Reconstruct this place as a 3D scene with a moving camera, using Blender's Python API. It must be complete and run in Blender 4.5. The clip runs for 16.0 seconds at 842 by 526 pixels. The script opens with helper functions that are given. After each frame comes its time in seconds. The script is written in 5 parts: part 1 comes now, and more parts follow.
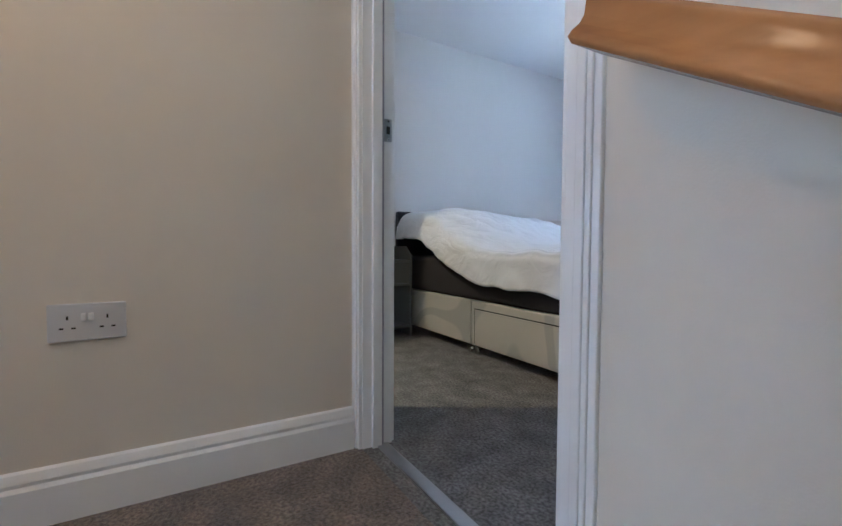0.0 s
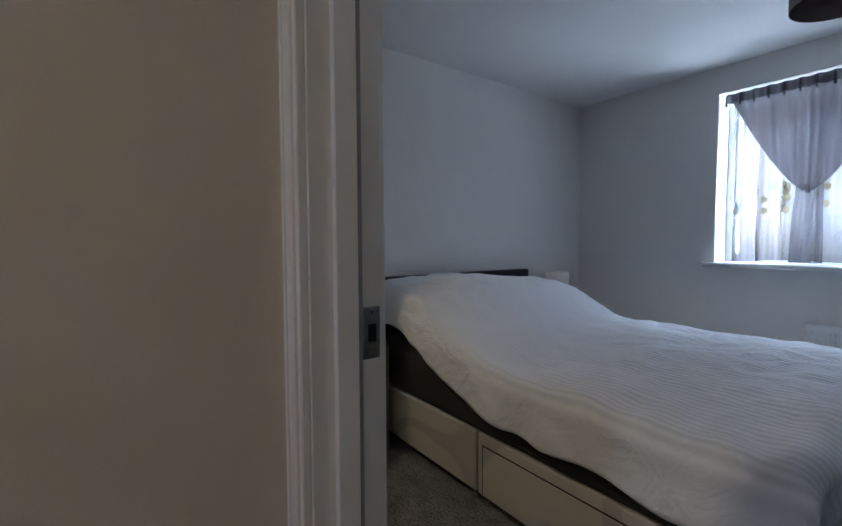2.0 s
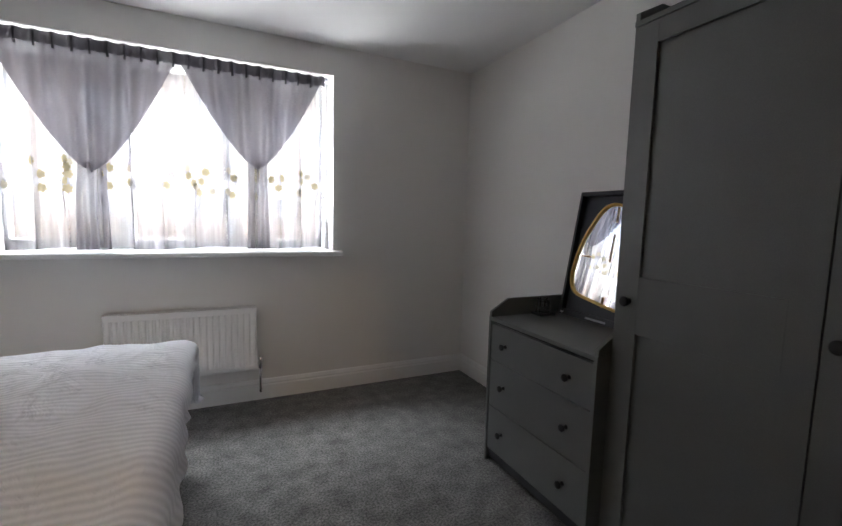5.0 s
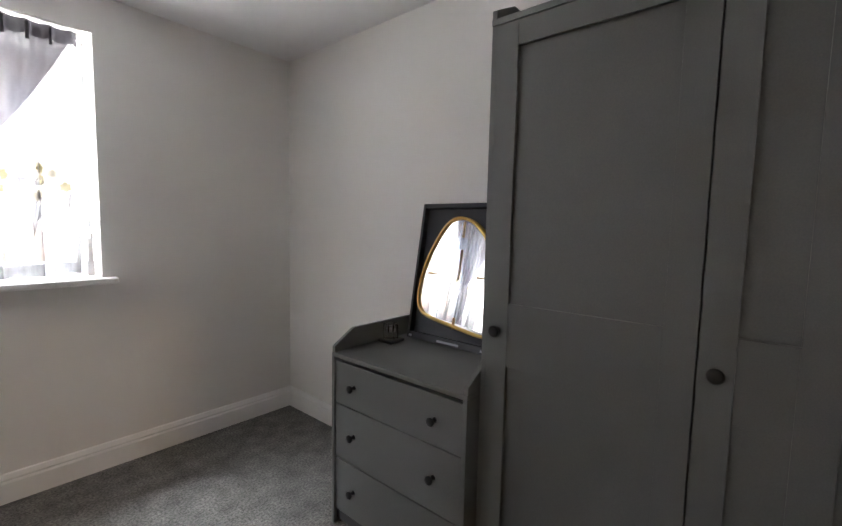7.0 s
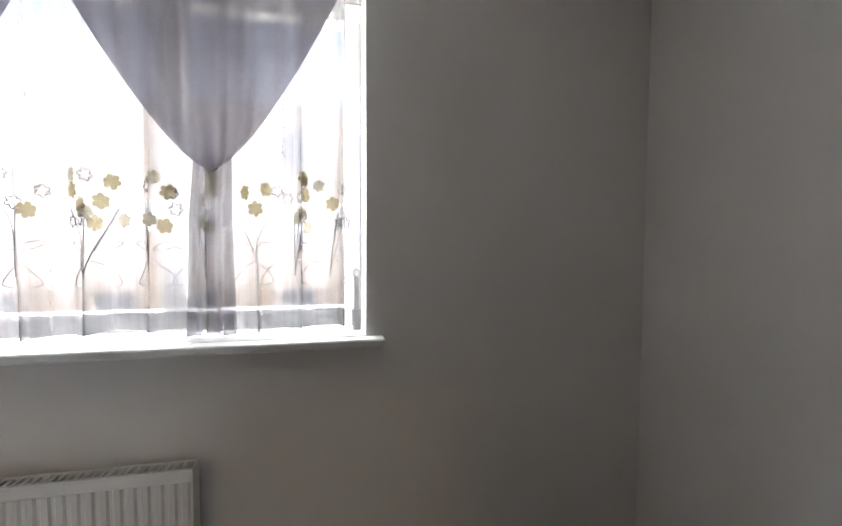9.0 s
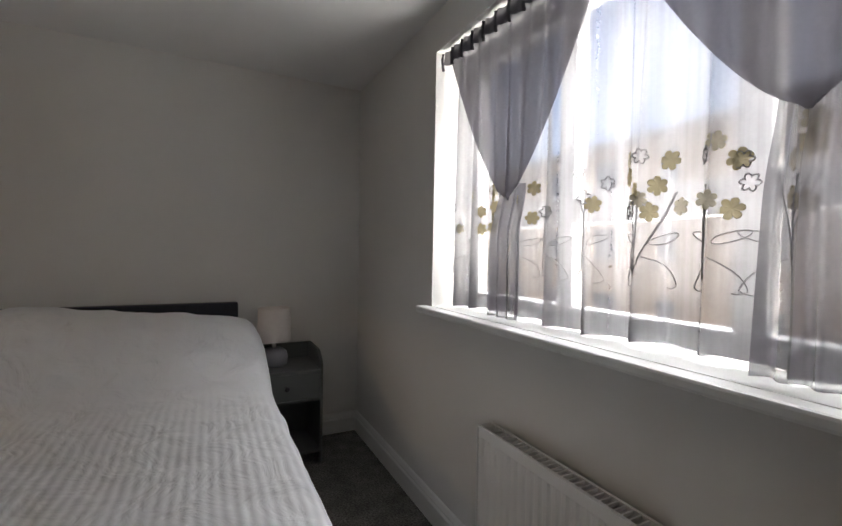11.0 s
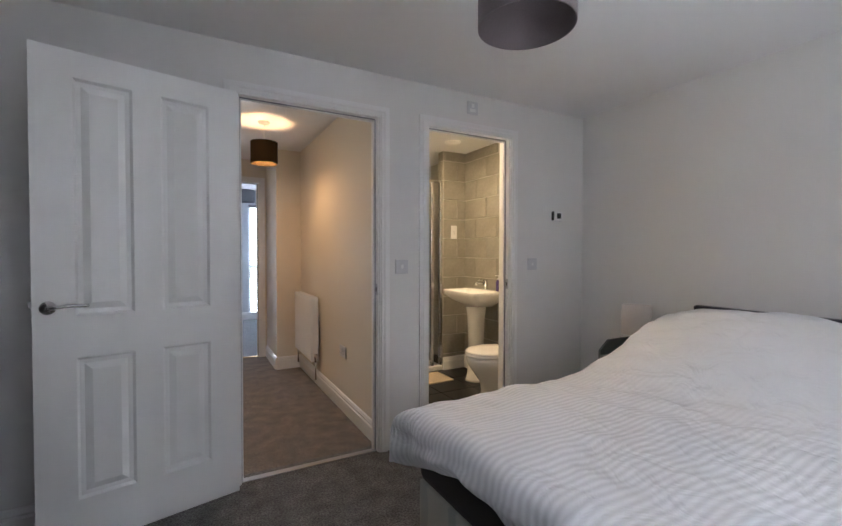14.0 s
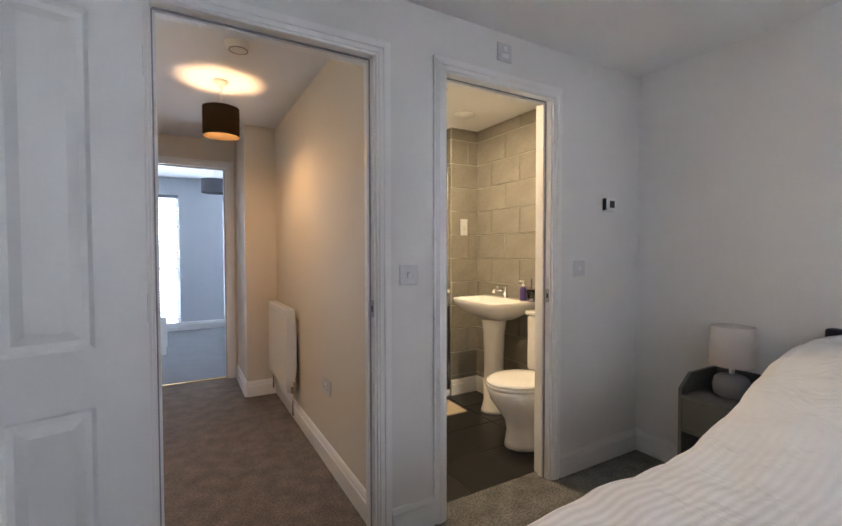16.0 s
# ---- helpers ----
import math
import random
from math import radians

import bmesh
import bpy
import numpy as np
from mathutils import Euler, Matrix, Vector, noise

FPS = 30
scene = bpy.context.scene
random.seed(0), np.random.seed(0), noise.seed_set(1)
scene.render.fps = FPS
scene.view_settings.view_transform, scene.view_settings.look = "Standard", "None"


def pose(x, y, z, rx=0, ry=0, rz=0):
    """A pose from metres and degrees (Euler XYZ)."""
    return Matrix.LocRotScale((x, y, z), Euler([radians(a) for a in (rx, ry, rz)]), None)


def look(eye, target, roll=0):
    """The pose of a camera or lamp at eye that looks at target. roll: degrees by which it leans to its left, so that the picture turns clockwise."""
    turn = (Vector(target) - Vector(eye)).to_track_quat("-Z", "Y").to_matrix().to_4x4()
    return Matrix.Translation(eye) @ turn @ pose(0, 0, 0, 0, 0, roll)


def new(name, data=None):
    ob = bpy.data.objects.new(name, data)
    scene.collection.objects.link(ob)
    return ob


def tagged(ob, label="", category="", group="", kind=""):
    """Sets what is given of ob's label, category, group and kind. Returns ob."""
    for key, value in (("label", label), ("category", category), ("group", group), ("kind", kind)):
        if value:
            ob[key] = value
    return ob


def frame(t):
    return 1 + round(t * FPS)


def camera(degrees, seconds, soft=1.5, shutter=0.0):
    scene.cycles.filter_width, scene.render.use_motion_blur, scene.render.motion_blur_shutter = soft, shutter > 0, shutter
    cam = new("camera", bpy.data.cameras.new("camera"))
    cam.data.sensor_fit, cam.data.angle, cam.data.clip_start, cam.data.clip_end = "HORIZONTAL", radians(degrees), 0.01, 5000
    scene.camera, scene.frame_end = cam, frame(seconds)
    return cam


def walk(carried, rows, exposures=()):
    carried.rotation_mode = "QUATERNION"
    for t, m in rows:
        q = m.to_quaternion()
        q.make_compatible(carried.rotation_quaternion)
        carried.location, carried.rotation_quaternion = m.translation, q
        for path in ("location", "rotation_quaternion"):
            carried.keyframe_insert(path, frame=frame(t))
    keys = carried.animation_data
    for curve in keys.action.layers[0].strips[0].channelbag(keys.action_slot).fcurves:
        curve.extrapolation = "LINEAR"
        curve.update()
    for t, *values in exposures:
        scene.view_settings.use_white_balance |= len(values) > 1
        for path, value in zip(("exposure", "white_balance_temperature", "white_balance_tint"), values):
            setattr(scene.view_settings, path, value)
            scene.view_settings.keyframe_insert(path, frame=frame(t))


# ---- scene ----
cam = camera(89.7, 16.0)
EXPO = [(0, 6.25, 4600, 5), (1.0, 6.0, 4650, 4), (2.0, 4.85, 4900, 6), (3.0, 4.9, 5300, 10), (4, 4.95, 5800, 10), (5.2, 5.35, 6200, 10), (7.5, 6.1, 6350, 10), (8.2, 5.8, 6350, 10), (10.5, 4.3, 6650, 10), (12.0, 5.15, 6350, 10), (13, 5.8, 5950, 10), (14, 5.95, 5800, 10), (16, 6.1, 5700, 10)]
PATH = [
    (0, (2.958, -0.6, 0.632), (1.235, 0.413, 0.552), 0.3),
    (0.5, (2.791, -0.553, 0.728), (1.02, 0.375, 0.669), -0.2),
    (1, (2.635, -0.477, 0.853), (0.873, 0.467, 0.794), -0.4),
    (1.5, (2.438, -0.406, 0.997), (0.69, 0.563, 0.916), -0.4),
    (2, (2.255, -0.289, 1.112), (0.63, 0.872, 1.01), -0.2),
    (2.5, (2.126, -0.199, 1.181), (0.797, 1.292, 1.063), 0.2),
    (3, (2.023, -0.137, 1.194), (0.968, 1.556, 1.049), 0.4),
    (3.5, (1.96, -0.047, 1.224), (1.346, 1.846, 1.028), 0.5),
    (4, (1.997, 0.113, 1.196), (1.908, 2.103, 0.998), 1.15),
    (4.5, (2.155, 0.2, 1.196), (2.519, 2.155, 0.987), 1.2),
    (5, (2.156, 0.22, 1.19), (3.007, 2.018, 0.983), 1.5),
    (5.2, (2.14, 0.219, 1.19), (3.126, 1.947, 0.988), 1.6),
    (7.3, (2.354, 0.69, 1.244), (3.884, 1.966, 1.072), 1.2),
    (7.5, (2.413, 0.797, 1.243), (3.877, 2.149, 1.074), 1.2),
    (8, (2.538, 1.108, 1.27), (3.756, 2.685, 1.091), 1.1),
    (8.2, (2.586, 1.219, 1.283), (3.675, 2.887, 1.105), 1.1),
    (10.3, (2.762, 2.165, 1.205), (1.72, 3.87, 1.235), 1.1),
    (10.5, (2.762, 2.155, 1.216), (1.48, 3.69, 1.203), 1.1),
    (11, (2.742, 2.145, 1.198), (0.957, 3.045, 1.154), 1.0),
    (11.5, (2.68, 2.173, 1.182), (0.702, 2.463, 1.13), 1.1),
    (12, (2.629, 2.262, 1.155), (0.649, 1.985, 1.119), 1.3),
    (12.5, (2.626, 2.3, 1.173), (0.779, 1.532, 1.133), 1.3),
    (13, (2.628, 2.347, 1.205), (1.087, 1.074, 1.154), 1.1),
    (13.5, (2.694, 2.359, 1.2), (1.484, 0.767, 1.152), 0.5),
    (14, (2.74, 2.362, 1.205), (1.788, 0.604, 1.162), 0.1),
    (14.5, (2.726, 2.317, 1.225), (1.893, 0.499, 1.184), 0.1),
    (15, (2.666, 2.126, 1.226), (1.817, 0.315, 1.189), -0.1),
    (15.5, (2.597, 1.87, 1.23), (1.707, 0.079, 1.185), -0.2),
    (16, (2.451, 1.602, 1.228), (1.459, -0.134, 1.172), -0.1),
]
walk(cam, [(t, look(eye, target, roll)) for t, eye, target, roll in PATH], EXPO)
# ---- place ----
# bedroom: x 0 (headboard wall) to W, y 0 (door wall) to D (window wall), floor at z 0
W, D, H = 3.87, 3.055, 2.28
WX0, WX1, WZ0, WZ1 = 1.055, 2.838, 0.962, 2.10      # window opening
HX0, HX1 = 1.757, 2.52                             # hall door opening
EX0, EX1 = 0.75, 1.402                              # en-suite door opening
DH = 2.018                                         # door openings' height
CX = 1.72                                          # corridor wall
FY = -2.86                                         # wall with the far door
FX0, FX1 = 2.06, 2.80                              # far door opening

# ---- light ----
world = bpy.data.worlds.new("world")
scene.world = world
world.use_nodes = True
wt = world.node_tree
sky = wt.nodes.new("ShaderNodeTexSky")
sky.sky_type = "NISHITA"
sky.sun_disc = False
sky.sun_elevation, sky.sun_rotation = radians(35), radians(87)
sky.dust_density, sky.air_density = 10.0, 0.6
wt.links.new(sky.outputs[0], wt.nodes["Background"].inputs[0])
wt.nodes["Background"].inputs[1].default_value = 0.05


def lamp(name, kind, m, power, colour, **more):
    data = bpy.data.lights.new(name, kind)
    data.energy, data.color = power, colour
    for key, value in more.items():
        if key == "angle":
            data.angle = value
        elif key == "radius":
            data.shadow_soft_size = value
        elif key == "size":
            data.shape, data.size, data.size_y = "RECTANGLE", value[0], value[1]
        elif key == "spread":
            data.spread = value
    ob = new(name, data)
    ob.matrix_world = m
    return ob


lamp("sun", "SUN", look((10, 0.6, 7), (0, 0, 0)), 0.5, (1.0, 0.95, 0.88), angle=radians(11))
# added fill lamps, unseen outside the window opening, for sky above and light off the ground
lamp("window_skylight", "AREA", look((1.95, D + 0.75, 3.20), (1.95, D + 0.1, 1.55)), 17.0, (0.97, 0.98, 1.0), size=(2.2, 1.1), spread=radians(140))
lamp("window_groundlight", "AREA", look((1.95, D + 0.95, 0.40), (1.95, D + 0.1, 1.45)), 7.0, (1.0, 0.97, 0.93), size=(2.2, 0.7))
lamp("hall_bulb", "POINT", pose(2.212, -1.31, 1.975), 0.26, (1.0, 0.55, 0.24), radius=0.045)
lamp("bath_bulb", "AREA", look((0.98, -0.72, 2.25), (0.98, -0.7201, 0)), 0.40, (1.0, 0.68, 0.35), size=(0.07, 0.07))
for fx in (1.565, 2.71):
    lamp("far_window_light", "AREA", look((fx, -6.15, 1.08), (fx, 0, 0.9)), 1.0, (0.86, 0.93, 1.0), size=(0.5, 2.0))
# unseen lamp added above the stairs to brighten the hall; it has no fitting
lamp("stair_fill", "POINT", pose(3.6, -0.60, 2.0), 0.135, (1.0, 0.78, 0.50), radius=0.05)


# ---- materials ----
def mat(name, colour, rough=0.6, metal=0.0, vary=0.06, scale=3.0, grain=0.0, grain_scale=250.0, bump=0.0, bump_scale=200.0, emit=None, trans=0.0, sheen=0.0):
    """A principled material with colour variation at two scales and fine relief."""
    m = bpy.data.materials.new(name)
    m.use_nodes = True
    nt = m.node_tree
    bs = nt.nodes["Principled BSDF"]
    bs.inputs["Roughness"].default_value = rough
    bs.inputs["Metallic"].default_value = metal
    tc = nt.nodes.new("ShaderNodeTexCoord")

    def noise_of(s, detail=4):
        n = nt.nodes.new("ShaderNodeTexNoise")
        n.inputs["Scale"].default_value = s
        n.inputs["Detail"].default_value = detail
        nt.links.new(tc.outputs["Object"], n.inputs["Vector"])
        return n

    def mixed(a, b, fac):
        mx = nt.nodes.new("ShaderNodeMix")
        mx.data_type = "RGBA"
        for k, v in ((6, a), (7, b)):
            if isinstance(v, tuple):
                mx.inputs[k].default_value = (*v, 1)
            else:
                nt.links.new(v, mx.inputs[k])
        nt.links.new(fac, mx.inputs[0])
        return mx.outputs[2]

    lo = tuple(max(0, c * (1 - vary)) for c in colour)
    hi = tuple(min(1, c * (1 + vary)) for c in colour)
    out = mixed(lo, hi, noise_of(scale).outputs[0])
    if grain:
        n2 = noise_of(grain_scale, 2)
        ramp = nt.nodes.new("ShaderNodeMapRange")
        ramp.inputs[1].default_value, ramp.inputs[2].default_value = 0.35, 0.65
        ramp.inputs[3].default_value, ramp.inputs[4].default_value = 1 - grain, 1 + grain
        nt.links.new(n2.outputs[0], ramp.inputs[0])
        mul = nt.nodes.new("ShaderNodeVectorMath")
        mul.operation = "SCALE"
        nt.links.new(out, mul.inputs[0])
        nt.links.new(ramp.outputs[0], mul.inputs["Scale"])
        out = mul.outputs[0]
    nt.links.new(out, bs.inputs["Base Color"])
    if bump:
        bp = nt.nodes.new("ShaderNodeBump")
        bp.inputs["Strength"].default_value = bump
        bp.inputs["Distance"].default_value = 0.004
        nt.links.new(noise_of(bump_scale, 3).outputs[0], bp.inputs["Height"])
        nt.links.new(bp.outputs[0], bs.inputs["Normal"])
    if emit:
        bs.inputs["Emission Color"].default_value = (*emit[0], 1)
        bs.inputs["Emission Strength"].default_value = emit[1]
    if trans:
        bs.inputs["Transmission Weight"].default_value = trans
        bs.inputs["IOR"].default_value = 1.45
    if sheen:
        bs.inputs["Sheen Weight"].default_value = sheen
    return m


def cloth_mat(name, colour, clear, glow=0.5):
    """Thin woven cloth: partly see-through, partly letting light through."""
    m = bpy.data.materials.new(name)
    m.use_nodes = True
    nt = m.node_tree
    nt.nodes.remove(nt.nodes["Principled BSDF"])
    out = nt.nodes["Material Output"]
    tc = nt.nodes.new("ShaderNodeTexCoord")
    n = nt.nodes.new("ShaderNodeTexNoise")
    n.inputs["Scale"].default_value = 90
    nt.links.new(tc.outputs["Object"], n.inputs["Vector"])
    mx = nt.nodes.new("ShaderNodeMix")
    mx.data_type = "RGBA"
    mx.inputs[6].default_value = (*[c * 0.92 for c in colour], 1)
    mx.inputs[7].default_value = (*[min(1, c * 1.06) for c in colour], 1)
    nt.links.new(n.outputs[0], mx.inputs[0])
    dif, tra, cle = (nt.nodes.new(k) for k in ("ShaderNodeBsdfDiffuse", "ShaderNodeBsdfTranslucent", "ShaderNodeBsdfTransparent"))
    nt.links.new(mx.outputs[2], dif.inputs[0])
    nt.links.new(mx.outputs[2], tra.inputs[0])
    a, b = nt.nodes.new("ShaderNodeMixShader"), nt.nodes.new("ShaderNodeMixShader")
    a.inputs[0].default_value = glow
    mp = nt.nodes.new("ShaderNodeMapping")
    mp.inputs["Scale"].default_value = (34, 6, 0.8)
    nt.links.new(tc.outputs["Object"], mp.inputs[0])
    gather = nt.nodes.new("ShaderNodeTexNoise")                 # cloth gathered closer in some places than in others
    gather.inputs["Scale"].default_value, gather.inputs["Detail"].default_value = 1.0, 3.0
    nt.links.new(mp.outputs[0], gather.inputs["Vector"])
    rng = nt.nodes.new("ShaderNodeMapRange")
    rng.inputs[1].default_value, rng.inputs[2].default_value = 0.36, 0.64
    rng.inputs[3].default_value, rng.inputs[4].default_value = clear * 0.62, min(0.9, clear * 1.28)
    nt.links.new(gather.outputs[0], rng.inputs[0])
    nt.links.new(rng.outputs[0], b.inputs[0])
    nt.links.new(dif.outputs[0], a.inputs[1])
    nt.links.new(tra.outputs[0], a.inputs[2])
    nt.links.new(a.outputs[0], b.inputs[1])
    nt.links.new(cle.outputs[0], b.inputs[2])
    nt.links.new(b.outputs[0], out.inputs[0])
    return m


def glass_mat(name, colour=(1, 1, 1), rough=0.0):
    m = bpy.data.materials.new(name)
    m.use_nodes = True
    bs = m.node_tree.nodes["Principled BSDF"]
    bs.inputs["Base Color"].default_value = (*colour, 1)
    bs.inputs["Roughness"].default_value = rough
    bs.inputs["Transmission Weight"].default_value = 1
    bs.inputs["IOR"].default_value = 1.45
    return m


M_WALL = mat("white_wall_paint", (0.76, 0.75, 0.73), 0.75, vary=0.02, scale=1.5, bump=0.10, bump_scale=320)
M_HALLWALL = mat("cream_wall_paint", (0.70, 0.645, 0.55), 0.7, vary=0.02, scale=1.5, bump=0.10, bump_scale=320)
M_CEIL = mat("ceiling_paint", (0.80, 0.80, 0.80), 0.85, vary=0.02, bump=0.08, bump_scale=250)
M_TRIM = mat("white_gloss_paint", (0.82, 0.82, 0.81), 0.32, vary=0.015, scale=4)
M_UPVC = mat("white_upvc", (0.82, 0.83, 0.84), 0.28, vary=0.01)
M_CARPET = mat("grey_carpet", (0.150, 0.146, 0.138), 0.95, vary=0.85, scale=11, grain=0.45, grain_scale=105, bump=1.0, bump_scale=220, sheen=0.05)
M_HALLCARPET = mat("taupe_carpet", (0.150, 0.116, 0.086), 0.95, vary=0.8, scale=11, grain=0.45, grain_scale=105, bump=1.0, bump_scale=220, sheen=0.2)
M_GREY = mat("grey_painted_wood", (0.140, 0.147, 0.145), 0.48, vary=0.06, scale=6, grain=0.05, grain_scale=300, bump=0.05, bump_scale=120)
M_DARK = mat("dark_grey_paint", (0.045, 0.048, 0.052), 0.5, vary=0.08)
M_KNOB = mat("black_knob", (0.012, 0.012, 0.014), 0.35, vary=0.05)
M_SHEET = mat("charcoal_fitted_sheet", (0.035, 0.031, 0.032), 0.85, vary=0.15, scale=6, bump=0.3, bump_scale=120)
M_HEADB = mat("navy_velvet", (0.010, 0.012, 0.026), 0.75, vary=0.2, scale=9, bump=0.2, bump_scale=200, sheen=0.3)
M_CHROME = mat("chrome", (0.78, 0.78, 0.79), 0.14, 1.0, vary=0.03)
M_STEEL = mat("brushed_steel", (0.45, 0.45, 0.46), 0.35, 1.0, vary=0.08, scale=20)
M_BRASS = mat("gold_metal", (0.60, 0.38, 0.12), 0.32, 1.0, vary=0.06)
M_OAK = mat("varnished_oak", (0.42, 0.20, 0.065), 0.26, vary=0.22, scale=9, bump=0.05, bump_scale=40)
M_PLATE = mat("off_white_plastic", (0.62, 0.62, 0.63), 0.35, vary=0.01)
M_PLASTIC = mat("white_plastic", (0.80, 0.80, 0.79), 0.35, vary=0.01)
M_GREYPL = mat("grey_plastic_and_shade", (0.30, 0.30, 0.33), 0.4, vary=0.03)
M_BLACK = mat("black_plastic_and_gap_shade", (0.010, 0.010, 0.011), 0.4, vary=0.05)
M_CERAMIC = mat("white_ceramic", (0.82, 0.81, 0.79), 0.10, vary=0.01)
M_LAMPCER = mat("grey_stoneware", (0.26, 0.26, 0.28), 0.45, vary=0.12, scale=14, bump=0.1, bump_scale=60)
M_SHADE = mat("pale_linen_shade", (0.60, 0.55, 0.52), 0.9, vary=0.04, grain=0.08, grain_scale=400, bump=0.2, bump_scale=400)
M_TAUPE = mat("mauve_taupe_shade", (0.20, 0.165, 0.17), 0.8, vary=0.05, grain=0.08, grain_scale=400, bump=0.2, bump_scale=400)
M_TILE = mat("stone_effect_tile", (0.25, 0.235, 0.20), 0.35, vary=0.34, scale=5, grain=0.06, grain_scale=60, bump=0.05, bump_scale=30)
M_GROUT = mat("pale_grout", (0.52, 0.50, 0.45), 0.9, vary=0.05)
M_SLATE = mat("dark_floor_tile", (0.011, 0.011, 0.012), 0.38, vary=0.25, scale=8, bump=0.08, bump_scale=30)
M_DGROUT = mat("dark_grout", (0.06, 0.058, 0.055), 0.9)
M_MAT = mat("cream_bath_mat", (0.55, 0.46, 0.33), 0.95, vary=0.08, grain=0.15, bump=1.0, bump_scale=180)
M_MIRROR = mat("mirror_silver", (0.93, 0.94, 0.94), 0.015, 1.0, vary=0.0)
M_VOILE = cloth_mat("white_voile", (0.29, 0.285, 0.295), 0.36, 0.46)
M_SWAG = cloth_mat("grey_voile", (0.115, 0.107, 0.126), 0.12, 0.36)
M_GLASS = glass_mat("window_glass", (0.68, 0.69, 0.69))
M_CLEAR = glass_mat("clear_glass", (0.97, 0.98, 0.98), 0.02)
M_FLOWER = cloth_mat("olive_embroidery", (0.22, 0.19, 0.115), 0.04, 0.5)
M_TAIL = cloth_mat("pale_grey_voile", (0.15, 0.143, 0.162), 0.28, 0.45)
M_FLOWER2 = cloth_mat("stone_embroidery", (0.27, 0.245, 0.19), 0.06, 0.5)
M_STEM = cloth_mat("grey_thread", (0.20, 0.195, 0.20), 0.05, 0.45)
M_BLIND = mat("white_blind_slat", (0.80, 0.80, 0.80), 0.5, vary=0.02)
M_RENDER = mat("buff_brick", (0.50, 0.40, 0.29), 0.9, vary=0.12, scale=2, grain=0.10, grain_scale=25)
M_FACWIN = mat("dark_window_glass", (0.10, 0.12, 0.15), 0.1, vary=0.1)
M_ROOF = mat("grey_parapet", (0.42, 0.42, 0.42), 0.8, vary=0.1)
M_GROUND = mat("asphalt", (0.05, 0.05, 0.05), 0.9, vary=0.2, scale=2, grain=0.2, grain_scale=60)
M_NAVY = mat("dark_navy_card", (0.020, 0.021, 0.030), 0.55, vary=0.1)
M_TAPE = mat("tan_tape", (0.50, 0.27, 0.11), 0.5)
M_PRINT = mat("pale_print", (0.45, 0.46, 0.5), 0.6)
M_BLUEGREY = mat("pale_grey_paint", (0.62, 0.64, 0.68), 0.75, vary=0.02, bump=0.1, bump_scale=320)
M_FARCARPET = mat("blue_grey_carpet", (0.16, 0.165, 0.18), 0.95, vary=0.3, scale=6, grain=0.4, grain_scale=150, bump=1.0, bump_scale=200, sheen=0.2)
M_LITSHADE = cloth_mat("charcoal_lit_shade", (0.045, 0.032, 0.017), 0.0, 0.30)
M_GREYSHADE = mat("grey_shade", (0.16, 0.16, 0.18), 0.8, vary=0.05, grain=0.08, grain_scale=400)
M_BULB = mat("lit_lens", (0.9, 0.85, 0.7), 0.3, emit=((1.0, 0.78, 0.5), 6.0))
M_PURPLE = mat("purple_plastic", (0.05, 0.03, 0.16), 0.35, vary=0.05)


def damask_mat():
    """Cream divan cloth with a woven pattern and water marks."""
    m = mat("cream_damask", (0.50, 0.48, 0.41), 0.75, vary=0.10, scale=3, bump=0.2, bump_scale=300)
    nt = m.node_tree
    bs = nt.nodes["Principled BSDF"]
    src = bs.inputs["Base Color"].links[0].from_socket
    tc = nt.nodes.new("ShaderNodeTexCoord")
    wv = nt.nodes.new("ShaderNodeTexWave")
    wv.wave_type = "RINGS"
    wv.inputs["Scale"].default_value, wv.inputs["Distortion"].default_value = 1.6, 9.0
    wv.inputs["Detail"].default_value = 0
    nt.links.new(tc.outputs["Object"], wv.inputs["Vector"])
    rm = nt.nodes.new("ShaderNodeMapRange")
    rm.inputs[1].default_value, rm.inputs[2].default_value = 0.80, 0.9
    rm.inputs[3].default_value, rm.inputs[4].default_value = 0.0, 0.45
    nt.links.new(wv.outputs[1], rm.inputs[0])
    mx = nt.nodes.new("ShaderNodeMix")
    mx.data_type = "RGBA"
    mx.inputs[7].default_value = (0.27, 0.27, 0.26, 1)
    nt.links.new(rm.outputs[0], mx.inputs[0])
    nt.links.new(src, mx.inputs[6])
    nt.links.new(mx.outputs[2], bs.inputs["Base Color"])
    return m


M_DAMASK = damask_mat()


